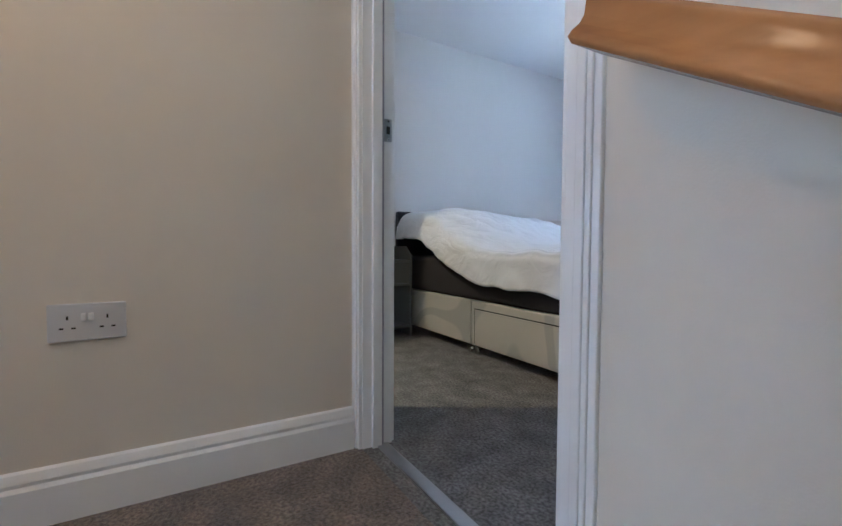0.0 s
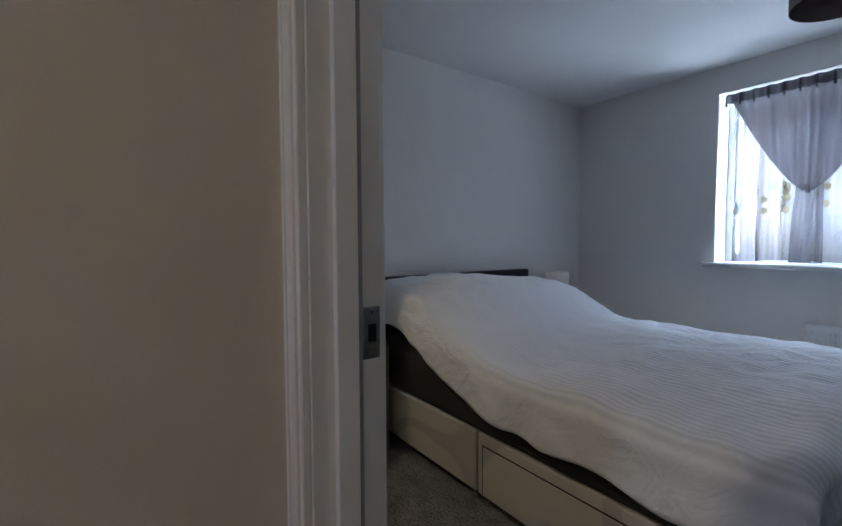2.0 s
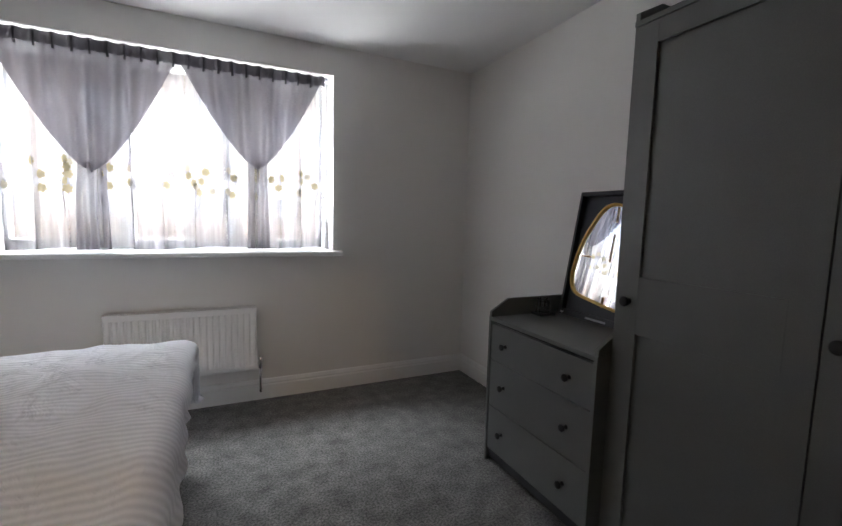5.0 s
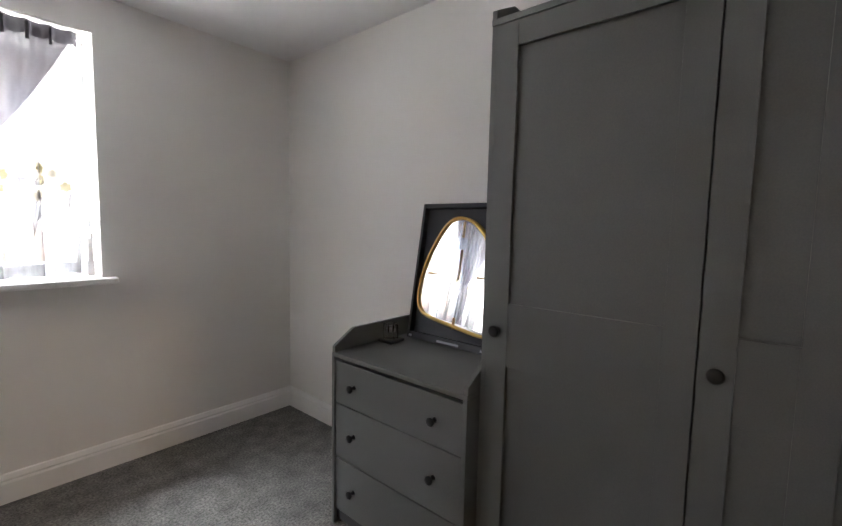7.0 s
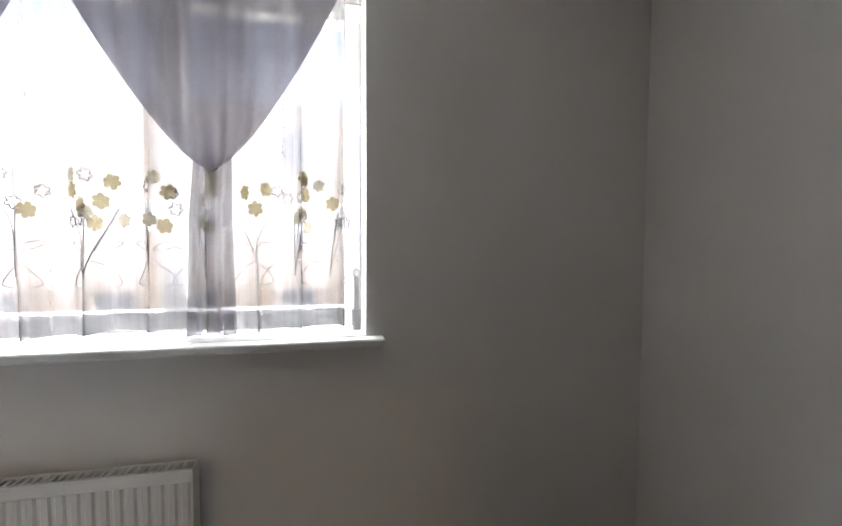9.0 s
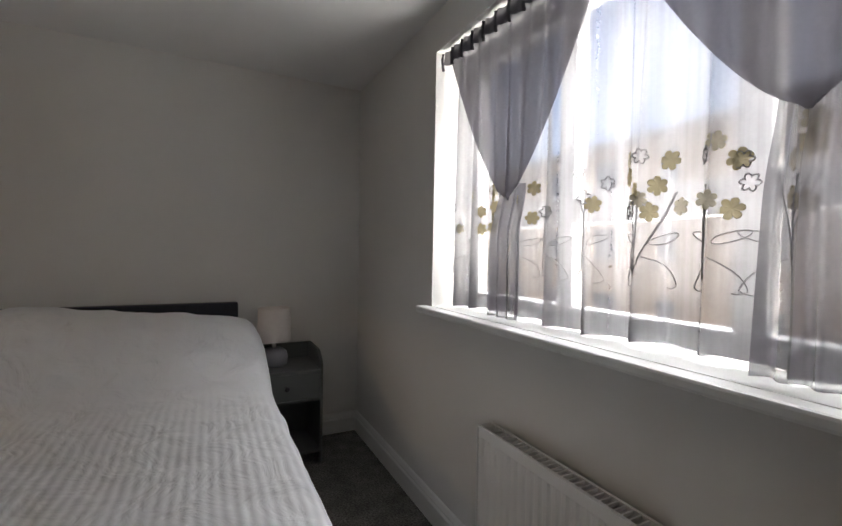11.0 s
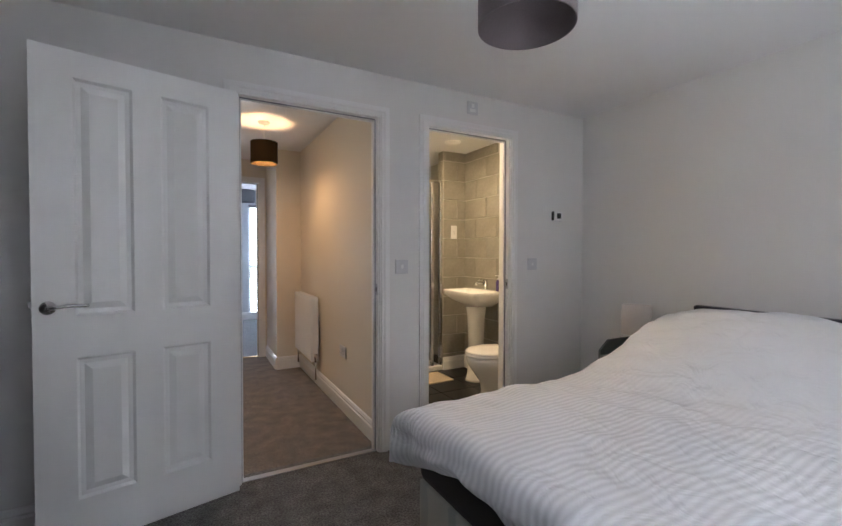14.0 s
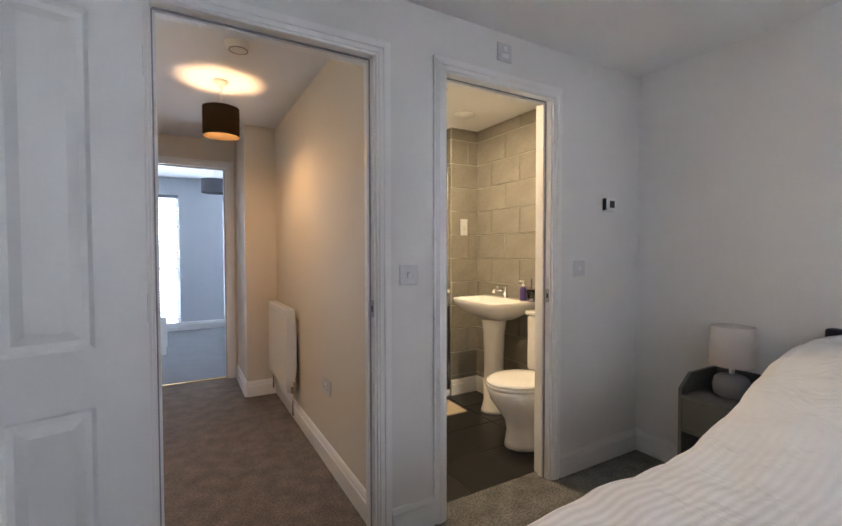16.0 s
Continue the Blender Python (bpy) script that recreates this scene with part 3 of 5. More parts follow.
def sheet(bm, u0, u1, nu, z_of, nz, off):
    """A piece of cloth on the folds; z_of(u, f) gives the height at f from its top to its foot."""
    rows = []
    for k in range(nz + 1):
        rows.append([bm.verts.new(on(u0 + (u1 - u0) * i / nu, z_of(u0 + (u1 - u0) * i / nu, k / nz), off)) for i in range(nu + 1)])
    for a, b in zip(rows, rows[1:]):
        for i in range(nu):
            bm.faces.new((a[i], a[i + 1], b[i + 1], b[i]))


bm = bmesh.new()
sheet(bm, U0, U1, nx, lambda u, f: TOP + (hem_z(u) - TOP) * f, nz, 0.0)
part("voile", bm, M_VOILE, curtain, "", True)
bm = bmesh.new()
sheet(bm, U0, U1, nx, lambda u, f: hem_z(u) + 0.055 - 0.054 * f, 1, -0.002)
part("hem", bm, M_VOILE, curtain, "", True)


def swag(x0, x1, xp, zp, tail):
    """A grey cloth hanging before the voile: wide at the rail, running down to a blunt point, with a narrow tail below."""
    bm = bmesh.new()
    rows_, n = [], 120
    for k in range(49):
        f = k / 48
        z = TOP + 0.010 + (zp - TOP - 0.010) * f
        g = (1 - f) ** 0.74
        l, r = xp - (xp - x0) * g - 0.012 * (1 - g), xp + (x1 - xp) * g + 0.012 * (1 - g)
        row = []
        for i in range(n + 1):
            u = i / n
            x = l + (r - l) * u
            zz = z - 0.012 * f * math.sin(math.pi * u)
            row.append(bm.verts.new((x, YC - 0.055 + (0.007 + 0.011 * f) * math.sin(math.pi * u) ** 0.5 * (math.sin(2 * math.pi * x / 0.098 + 2.4 * (x - xp) * f * 9 + 0.8 * math.sin(7 * x)) + 0.3 * math.sin(105 * x)), zz)))
        rows_.append(row)
    for a, b in zip(rows_, rows_[1:]):
        for i in range(n):
            bm.faces.new((a[i], a[i + 1], b[i + 1], b[i]))
    part("grey_overlay", bm, M_SWAG, curtain, "grey gathered overlay cloth", True)
    bm = bmesh.new()
    rows_ = []
    for k in range(31):
        z = zp + 0.045 + (WZ0 + 0.012 - zp - 0.045) * k / 30
        wd = tail * (1.0 + 0.25 * k / 30)
        row = []
        for i in range(41):
            x = xp + wd * (2 * i / 40 - 1)
            row.append(bm.verts.new((x, YC - 0.062 + 0.013 * math.sin(2 * math.pi * (x - xp) / 0.055 + 0.5) + 0.030 * smoothstep(0, 12, 12 - k), z)))
        rows_.append(row)
    for a, b in zip(rows_, rows_[1:]):
        for i in range(40):
            bm.faces.new((a[i], a[i + 1], b[i + 1], b[i]))
    part("overlay_tail", bm, M_TAIL, curtain, "grey gathered tail of overlay", True)
    bm = bmesh.new()
    rows_ = []
    for k in range(5):
        z = TOP + 0.022 - 0.062 * k / 4
        rows_.append([])
        for i in range(161):
            x = x0 - 0.01 + (x1 - x0 + 0.02) * i / 160
            pinch = math.sin(math.pi * (x - WX0) / 0.076) ** 8
            rows_[-1].append(bm.verts.new((x, YC - 0.060 - (0.012 + 0.010 * k / 4) * pinch, z + 0.004 * math.sin(math.pi * (x - WX0) / 0.076) ** 2)))
    for a, b in zip(rows_, rows_[1:]):
        for i in range(160):
            bm.faces.new((a[i], a[i + 1], b[i + 1], b[i]))
    return part("heading_tape", bm, M_SWAG, curtain, "grey pinch-pleated heading", True)


swag(U0, 1.955, 1.525, 1.405, 0.062)
swag(1.945, U1, 2.372, 1.480, 0.055)
bm = bmesh.new()
tube(bm, [(0, 0.001, -0.060), (0, -0.004, -0.040), (0, -0.006, -0.010), (0, -0.002, 0.012)], 0.006, 8)
finish(bm, True)
pleat = bpy.data.meshes.new("pleat")
bm.to_mesh(pleat)
bm.free()
pleat.materials.append(M_SWAG)
for i in range(22):
    pl = new("pleat", pleat)
    pl.parent = curtain
    pl.matrix_parent_inverse = curtain.matrix_world.inverted()
    pl.matrix_basis = Matrix.Translation((WX0 + 0.076 * (i + 0.5) + 0.002, YC - 0.080, TOP))
rail = empty("curtain_rail", (WX0 + WX1) / 2, YC, WZ1 - 0.02, "white curtain rail fixed in top of window opening", "curtain rail")
boxes("track", [(WX0 + 0.02, YC - 0.018, WZ1 - 0.024, WX1 - 0.02, YC + 0.012, WZ1)], M_UPVC, rail, bevel=0.003)
for i in range(22):
    x = WX0 + 0.06 + (WX1 - WX0 - 0.12) * i / 21
    boxes("glider", [(x - 0.005, YC - 0.022, WZ1 - 0.042, x + 0.005, YC - 0.014, WZ1 - 0.02)], M_PLASTIC, rail, bevel=0.001)


def flower_mesh(petals, r, name, material):
    """A flat stitched flower with rounded petals, facing the room."""
    bm = bmesh.new()
    n = petals * 8
    mid, low = bm.verts.new((0, -0.0035, 0)), []
    rim = []
    for k in range(n):
        a = 2 * math.pi * k / n
        rr = r * (0.62 + 0.38 * abs(math.cos(petals * a / 2)) ** 0.6)
        rim.append(bm.verts.new((rr * math.cos(a), -0.002, rr * math.sin(a))))
        low.append(bm.verts.new((rr * 1.02 * math.cos(a), 0.0005, rr * 1.02 * math.sin(a))))
    for k in range(n):
        j = (k + 1) % n
        bm.faces.new((mid, rim[k], rim[j]))
        bm.faces.new((rim[k], low[k], low[j], rim[j]))
    me = bpy.data.meshes.new(name)
    finish(bm)
    bm.to_mesh(me)
    bm.free()
    me.materials.append(material)
    return me


def ring_mesh(petals, r, name, material):
    """An outline flower: a thin stitched loop."""
    bm = bmesh.new()
    n = petals * 10
    pts = []
    for k in range(n + 1):
        a = 2 * math.pi * k / n
        rr = r * (0.55 + 0.45 * abs(math.cos(petals * a / 2)))
        pts.append((rr * math.cos(a), -0.002, rr * math.sin(a)))
    tube(bm, pts, 0.0016, 5)
    me = bpy.data.meshes.new(name)
    finish(bm, True)
    bm.to_mesh(me)
    bm.free()
    me.materials.append(material)
    return me


FL = [flower_mesh(6, 0.025, "flower", M_FLOWER), flower_mesh(6, 0.022, "flower", M_FLOWER2), ring_mesh(6, 0.020, "flower", M_STEM)]
rnd = random.Random(4)
for cx, count, full in ((1.205, 4, 0), (1.374, 10, 1), (1.56, 3, 0), (1.70, 3, 0), (1.846, 4, 0), (2.035, 11, 1), (2.196, 6, 0), (2.318, 6, 1), (2.489, 3, 0), (2.592, 6, 1), (2.715, 9, 1)):
    spots = []
    for f in range(count):
        for tries in range(30):
            x = min(WX1 - 0.07, max(WX0 + 0.07, cx + rnd.uniform(-0.075, 0.075)))
            z = 1.382 + rnd.uniform(-0.090, 0.090)
            if all((x - p) ** 2 + (z - q) ** 2 > 0.040 ** 2 for p, q in spots):
                break
        spots.append((x, z))
        fl = new("flower", FL[rnd.choice((0, 0, 0, 1, 1, 2, 2))])
        fl.parent = curtain
        fl.matrix_parent_inverse = curtain.matrix_world.inverted()
        p0, p1 = on(x - 0.004, z), on(x + 0.004, z)
        fl.location = on(x, z, -0.006)
        fl.rotation_euler = (0, rnd.uniform(0, 1), max(-0.9, min(0.9, math.atan2(p1[1] - p0[1], max(0.001, p1[0] - p0[0])))))
    bm = bmesh.new()
    for s in range(4 if full else 2):
        a = rnd.uniform(-0.05, 0.05)
        pts = []
        for k in range(15):
            q = k / 14
            x, z = cx + a * (1 - q) ** 1.3 * 1.6, 1.36 - 0.21 * q
            pts.append(on(x, z, -0.005))
        tube(bm, pts, 0.0014, 5)
    for side in (-1, 1):
        pts = []
        for k in range(26):
            q = k / 25
            a = 1.6 * math.pi * q
            rr = 0.030 * (1 - 0.72 * q)
            x, z = cx + side * (0.012 + 0.045 * min(1, 2 * q) + rr * math.sin(a) * 0.8), 1.20 - 0.05 * q + rr * math.cos(a) - 0.03
            pts.append(on(x, z, -0.005))
        tube(bm, pts, 0.0014, 5)
        pts = []
        for k in range(17):
            a = 2 * math.pi * k / 16
            x, z = cx + side * (0.045 + 0.024 * math.cos(a)), 1.245 + 0.011 * math.sin(a) + 0.010 * math.cos(a)
            pts.append(on(x, z, -0.005))
        tube(bm, pts, 0.0013, 5)
    part("stem_stitching", bm, M_STEM, curtain)
tidy = empty("cord_tidy", WX1 - 0.05, YC - 0.05, WZ0, "grey plastic cord tidy with two hanging pull cords", "cord tidy")
bm = bmesh.new()
for dx in (-0.006, 0.006):
    tube(bm, [(WX1 - 0.024 + dx, YC - 0.02, WZ1 - 0.03), (WX1 - 0.024 + dx * 0.8, YC - 0.02, 1.55), (WX1 - 0.026 + dx * 0.5, YC - 0.02, 1.17)], 0.0016, 6)
part("cord", bm, M_PLASTIC, tidy)
bm = bmesh.new()
tube(bm, [(WX1 - 0.026 + 0.011 * math.cos(a), YC - 0.02, 1.158 + 0.012 * math.sin(a)) for a in [2 * math.pi * k / 18 for k in range(19)]], 0.0035, 8)
box(bm, WX1 - 0.035, YC - 0.026, 1.035, WX1 - 0.017, YC - 0.014, 1.148, 0.003)
box(bm, WX1 - 0.042, YC - 0.027, WZ0 + 0.003, WX1 - 0.012, YC - 0.013, 1.038, 0.004)
part("tensioner", bm, M_PLATE, tidy)


# ---- bed ----
BY0_, BY1_, BX0_, BX1_ = 0.905, 2.28, 0.09, 1.958
bed = empty("divan_bed", 1.0, 1.62, 0, "cream damask divan double bed with charcoal sheeted mattress", "bed")
for x0, x1 in ((BX0_, 0.976), (0.984, BX1_)):
    boxes("divan_base", [(x0, BY0_, 0.055, x1, BY1_, 0.318)], M_DAMASK, bed, bevel=0.010)
for x0, x1 in ((1.020, 1.855),):
    dr = boxes("drawer_front", [(x0, BY0_ - 0.004, 0.075, x1, BY0_ + 0.01, 0.268)], M_DAMASK, bed, bevel=0.003)
    # black strips stand in for the shade in the gap round the drawer
    boxes("drawer_gap_shade", [(x0 - 0.006, BY0_ - 0.0012, 0.069, x0, BY0_ + 0.002, 0.274), (x1, BY0_ - 0.0012, 0.069, x1 + 0.006, BY0_ + 0.002, 0.274), (x0 - 0.006, BY0_ - 0.0012, 0.268, x1 + 0.006, BY0_ + 0.002, 0.274)], M_BLACK, bed)
for x in (0.16, 0.945, 1.015, 1.90):
    for y in (BY0_ + 0.03, BY1_ - 0.03):
        bm = bmesh.new()
        lathe(bm, [(0, -0.012), (0.016, -0.012), (0.020, -0.006), (0.020, 0.006), (0.016, 0.012), (0, 0.012)], 0, 0, 20)
        bmesh.ops.transform(bm, matrix=Matrix.Translation((x, y, 0.021)) @ Euler((radians(90), 0, 0)).to_matrix().to_4x4(), verts=bm.verts[:])
        box(bm, x - 0.012, y - 0.015, 0.03, x + 0.012, y + 0.015, 0.058, 0.002)
        part("castor", bm, M_CHROME, bed, "small chrome castor")
bm = bmesh.new()
box(bm, BX0_ + 0.005, BY0_ - 0.005, 0.318, BX1_ + 0.005, BY1_ + 0.005, 0.56, 0.035)
part("mattress", bm, M_SHEET, bed, "mattress in charcoal fitted sheet", True)
bm = bmesh.new()
box(bm, 0.015, 0.895, 0.10, 0.070, 2.306, 0.897, 0.012)
part("headboard", bm, M_HEADB, bed, "navy velvet headboard")


def bed_top(x, y):
    """Height of the duvet over the bed: pillows at the head, flatter towards the foot."""
    v = (y - 0.865) / 1.53
    side = smoothstep(1.95, 1.05, y)                       # the pillow towards the hall is the plumper one
    pil = smoothstep(0.88 + 0.32 * side, 0.28 + 0.04 * side, x)
    mid = max(0.0, 1 - abs(2 * v - 1) ** 2.6)
    z = 0.615 + 0.030 * mid + (0.205 + 0.055 * side) * pil * (0.84 + 0.16 * mid ** 0.6) + 0.03 * smoothstep(0.9, 0.5, x) * mid
    z += 0.020 * noise.noise(Vector((x * 2.6, y * 2.6, 1.3))) + 0.013 * noise.noise(Vector((x * 7, y * 6, 4.3)))
    z += 0.006 * noise.noise(Vector((x * 5 + y * 9, y * 3 - x * 12, 7.0))) * (1 + pil)
    return z


duvet = empty("duvet", 1.1, 1.62, 0.6, "white cotton duvet with seersucker stripe, spread over bed", "duvet")
bm = bmesh.new()
nu, nv = 150, 130
DX0, DX1 = 0.13, 2.052
rows_ = []
for i in range(nu + 1):
    u = i / nu
    row = []
    for j in range(nv + 1):
        v = j / nv
        s = DX0 + (DX1 - DX0 + 0.23) * u                    # length along the bed, running over the foot
        hang_near = 0.112 + 0.055 * smoothstep(0.3, 1.3, s) + 0.02 * smoothstep(1.6, 2.1, s) + 0.006 * math.sin(9 * s) + 0.004 * math.sin(23 * s)
        hang_far = 0.13 + 0.20 * smoothstep(0.25, 0.6, s)
        total = hang_near + 1.53 + hang_far
        w = -hang_near + total * v                          # across: below 0 hangs on the near side, over 1.53 on the far side
        y = 0.865 + min(max(w, 0), 1.53)
        x = min(s, DX1)
        z = bed_top(min(x, 1.98), y)
        rr = 0.075
        drops = [0.0]
        for over, sg in ((-w, -1), (w - 1.53, 1)):
            if over > -rr:
                q = over + rr
                a = min(q / rr, math.pi / 2)
                y_edge = 0.865 if sg < 0 else 2.395
                y = y_edge - sg * rr + sg * (rr * math.sin(a) + 0.010 + 0.12 * max(0, over)) + sg * 0.010 * math.sin(14 * s + 2 * math.sin(5 * s)) * min(1, max(0, over) * 6)
                drops.append(rr * (1 - math.cos(a)) + max(0, q - rr * math.pi / 2))
        over = s - DX1
        if over > -rr:
            q = over + rr
            a = min(q / rr, math.pi / 2)
            x = DX1 - rr + rr * math.sin(a) - 0.16 * max(0, over)
            x += (0.014 * math.sin(11 * y + 1.5 * math.sin(7 * y)) + 0.007 * math.sin(37 * y + 9 * over)) * min(1, max(0, over + 0.03) * 7)
            x += 0.016 * math.sin(26 * over + 4 * y) * smoothstep(0.02, 0.10, over)
            drops.append(rr * (1 - math.cos(a)) + max(0, q - rr * math.pi / 2) * (0.85 - 0.40 * smoothstep(0.87, 1.20, y)))
        drops.sort()
        z -= drops[-1]
        z += 0.006 * noise.noise(Vector((s * 9, w * 9, 2.0)))
        row.append(bm.verts.new((x, y, max(z, 0.30))))
    rows_.append(row)
for a, b in zip(rows_, rows_[1:]):
    for j in range(nv):
        bm.faces.new((a[j], b[j], b[j + 1], a[j + 1]))
dv = part("cover", bm, M_DUVET, duvet, "", True)
sol = dv.modifiers.new("thick", "SOLIDIFY")
sol.thickness, sol.offset = 0.022, -1


# ---- furniture ----
def knob(parent, x, y, z, r=0.015, way=(-1, 0, 0)):
    bm = bmesh.new()
    lathe(bm, [(0.0, 0.0), (0.010, 0.0), (0.0065, 0.006), (0.006, 0.014), (r, 0.020), (r, 0.027), (r * 0.7, 0.031), (0, 0.032)], 0, 0, 20)
    bmesh.ops.transform(bm, matrix=Matrix.Translation((x, y, z)) @ Vector((0, 0, 1)).rotation_difference(Vector(way)).to_matrix().to_4x4(), verts=bm.verts[:])
    return part("knob", bm, M_KNOB, parent, "black round knob", True)


def gallery(parent, x0, x1, y0, y1, z, high):
    """Raised rim round the top: sides with a sloped front, and a back."""
    for y in (y0, y1 - 0.015):
        bm = bmesh.new()
        pr = [(x0, z), (x0, z + 0.025), (x0 + 0.10, z + high), (x1, z + high), (x1, z)]
        a = [bm.verts.new((px, y, pz)) for px, pz in pr]
        b = [bm.verts.new((px, y + 0.015, pz)) for px, pz in pr]
        bm.faces.new(a)
        bm.faces.new(b[::-1])
        for k in range(len(pr)):
            bm.faces.new((a[k], a[(k + 1) % len(pr)], b[(k + 1) % len(pr)], b[k]))
        part("side_rim", bm, M_GREY, parent)
    boxes("back_rim", [(x1 - 0.012, y0 + 0.015, z, x1, y1 - 0.015, z + high)], M_GREY, parent, bevel=0.001)


def chest(x0, y0, y1, depth):
    """Chest of three wide drawers, front towards -x."""
    c = empty("chest_of_drawers", x0 + depth / 2, (y0 + y1) / 2, 0, "grey painted three-drawer chest with black knobs", "chest of drawers")
    x1, z1 = x0 + depth, 0.712
    for y in (y0, y1 - 0.016):
        boxes("side_panel", [(x0 - 0.006, y, 0.0, x1, y + 0.016, z1)], M_GREY, c, bevel=0.002)
    boxes("back_panel", [(x1 - 0.01, y0 + 0.016, 0.05, x1, y1 - 0.016, z1)], M_GREY, c)
    boxes("top", [(x0 - 0.006, y0, z1, x1, y1, z1 + 0.016)], M_GREY, c, bevel=0.002)
    boxes("plinth", [(x0 + 0.012, y0 + 0.016, 0.02, x0 + 0.03, y1 - 0.016, 0.065)], M_DARK, c)
    # black sheet behind the fronts, giving the drawer gaps their shade by colour
    boxes("gap_shade_sheet", [(x0 + 0.022, y0 + 0.017, 0.066, x0 + 0.03, y1 - 0.017, z1 - 0.002)], M_BLACK, c)
    gallery(c, x0 - 0.002, x1, y0, y1, z1 + 0.016, 0.085)
    zs = (0.068, 0.292, 0.522, 0.700)
    for a, b in zip(zs, zs[1:]):
        d = boxes("drawer", [(x0, y0 + 0.019, a + 0.002, x0 + 0.018, y1 - 0.019, b - 0.003)], M_GREY, c, bevel=0.0015)
        for y in (y0 + 0.13, y1 - 0.13):
            knob(d, x0, y, b - 0.090 if b > 0.6 else b - 0.110)
    return c


chest(3.334, 1.246, 1.904, 0.512)


def wardrobe(x0, x1, y0, y1, z1):
    """Wardrobe with framed doors, front towards -x."""
    w = empty("wardrobe", (x0 + x1) / 2, (y0 + y1) / 2, 0, "tall grey painted wardrobe with framed doors", "wardrobe")
    for y in (y0, y1 - 0.018):
        boxes("side_panel", [(x0, y, 0, x1, y + 0.018, z1)], M_GREY, w, bevel=0.002)
    boxes("back_panel", [(x1 - 0.01, y0 + 0.018, 0.05, x1, y1 - 0.018, z1)], M_GREY, w)
    boxes("top", [(x0 - 0.004, y0, z1, x1, y1, z1 + 0.018)], M_GREY, w, bevel=0.002)
    boxes("plinth", [(x0 + 0.01, y0 + 0.018, 0, x0 + 0.025, y1 - 0.018, 0.07)], M_DARK, w)
    gallery(w, x0, x1, y0, y1, z1 + 0.018, 0.075)
    ym = y1 - 0.560
    for a, b, side in ((ym + 0.002, y1 - 0.020, 1), (y0 + 0.020, ym - 0.002, 1)):
        fr = 0.068
        mid = 0.925
        dr = boxes("door", [(x0 + 0.006, a, 0.075, x0 + 0.016, b, z1 - 0.004)], M_GREY, w)
        for nm, r in (("stile", (a, 0.075, a + fr, z1 - 0.004)), ("stile", (b - fr, 0.075, b, z1 - 0.004)), ("door_rail", (a + fr, 0.075, b - fr, 0.075 + fr)), ("door_rail", (a + fr, z1 - 0.004 - fr, b - fr, z1 - 0.004)), ("door_rail", (a + fr, mid - 0.095, b - fr, mid + 0.095))):
            boxes(nm, [(x0 - 0.005, r[0], r[1], x0 + 0.006, r[2], r[3])], M_GREY, dr, bevel=0.0012)
        knob(dr, x0 - 0.005, b - 0.036, 0.936, 0.017)
    return w


wardrobe(3.385, W - 0.02, 0.42, 1.237, 1.822)


def bedside(x0, y0, y1, depth):
    """Bedside table: one drawer over an open niche, front towards +x."""
    b = empty("bedside_table", x0 + depth / 2, (y0 + y1) / 2, 0, "grey painted bedside table with one drawer", "bedside table", "bedside tables")
    x1, z1 = x0 + depth, 0.535
    for y in (y0, y1 - 0.015):
        bm = bmesh.new()
        pr = [(x0, 0), (x1, 0), (x1, z1 + 0.030), (x1 - 0.085, z1 + 0.095), (x0, z1 + 0.095)]
        p = [bm.verts.new((px, y, pz)) for px, pz in pr]
        q = [bm.verts.new((px, y + 0.015, pz)) for px, pz in pr]
        bm.faces.new(p)
        bm.faces.new(q[::-1])
        for k in range(5):
            bm.faces.new((p[k], p[(k + 1) % 5], q[(k + 1) % 5], q[k]))
        part("side_panel", bm, M_GREY, b)
    boxes("back_panel", [(x0, y0 + 0.015, 0.03, x0 + 0.012, y1 - 0.015, z1 + 0.095)], M_GREY, b)
    boxes("top", [(x0 + 0.012, y0 + 0.015, z1 - 0.016, x1, y1 - 0.015, z1)], M_GREY, b, bevel=0.001)
    boxes("shelf", [(x0 + 0.012, y0 + 0.015, z1 - 0.180, x1 - 0.004, y1 - 0.015, z1 - 0.166)], M_GREY, b, bevel=0.001)
    boxes("bottom", [(x0 + 0.012, y0 + 0.015, 0.06, x1 - 0.004, y1 - 0.015, 0.075)], M_GREY, b, bevel=0.001)
    d = boxes("drawer", [(x1 - 0.020, y0 + 0.018, z1 - 0.163, x1 - 0.002, y1 - 0.018, z1 - 0.019)], M_GREY, b, bevel=0.0015)
    knob(d, x1 - 0.002, (y0 + y1) / 2, z1 - 0.09, 0.013, (1, 0, 0))
    return b


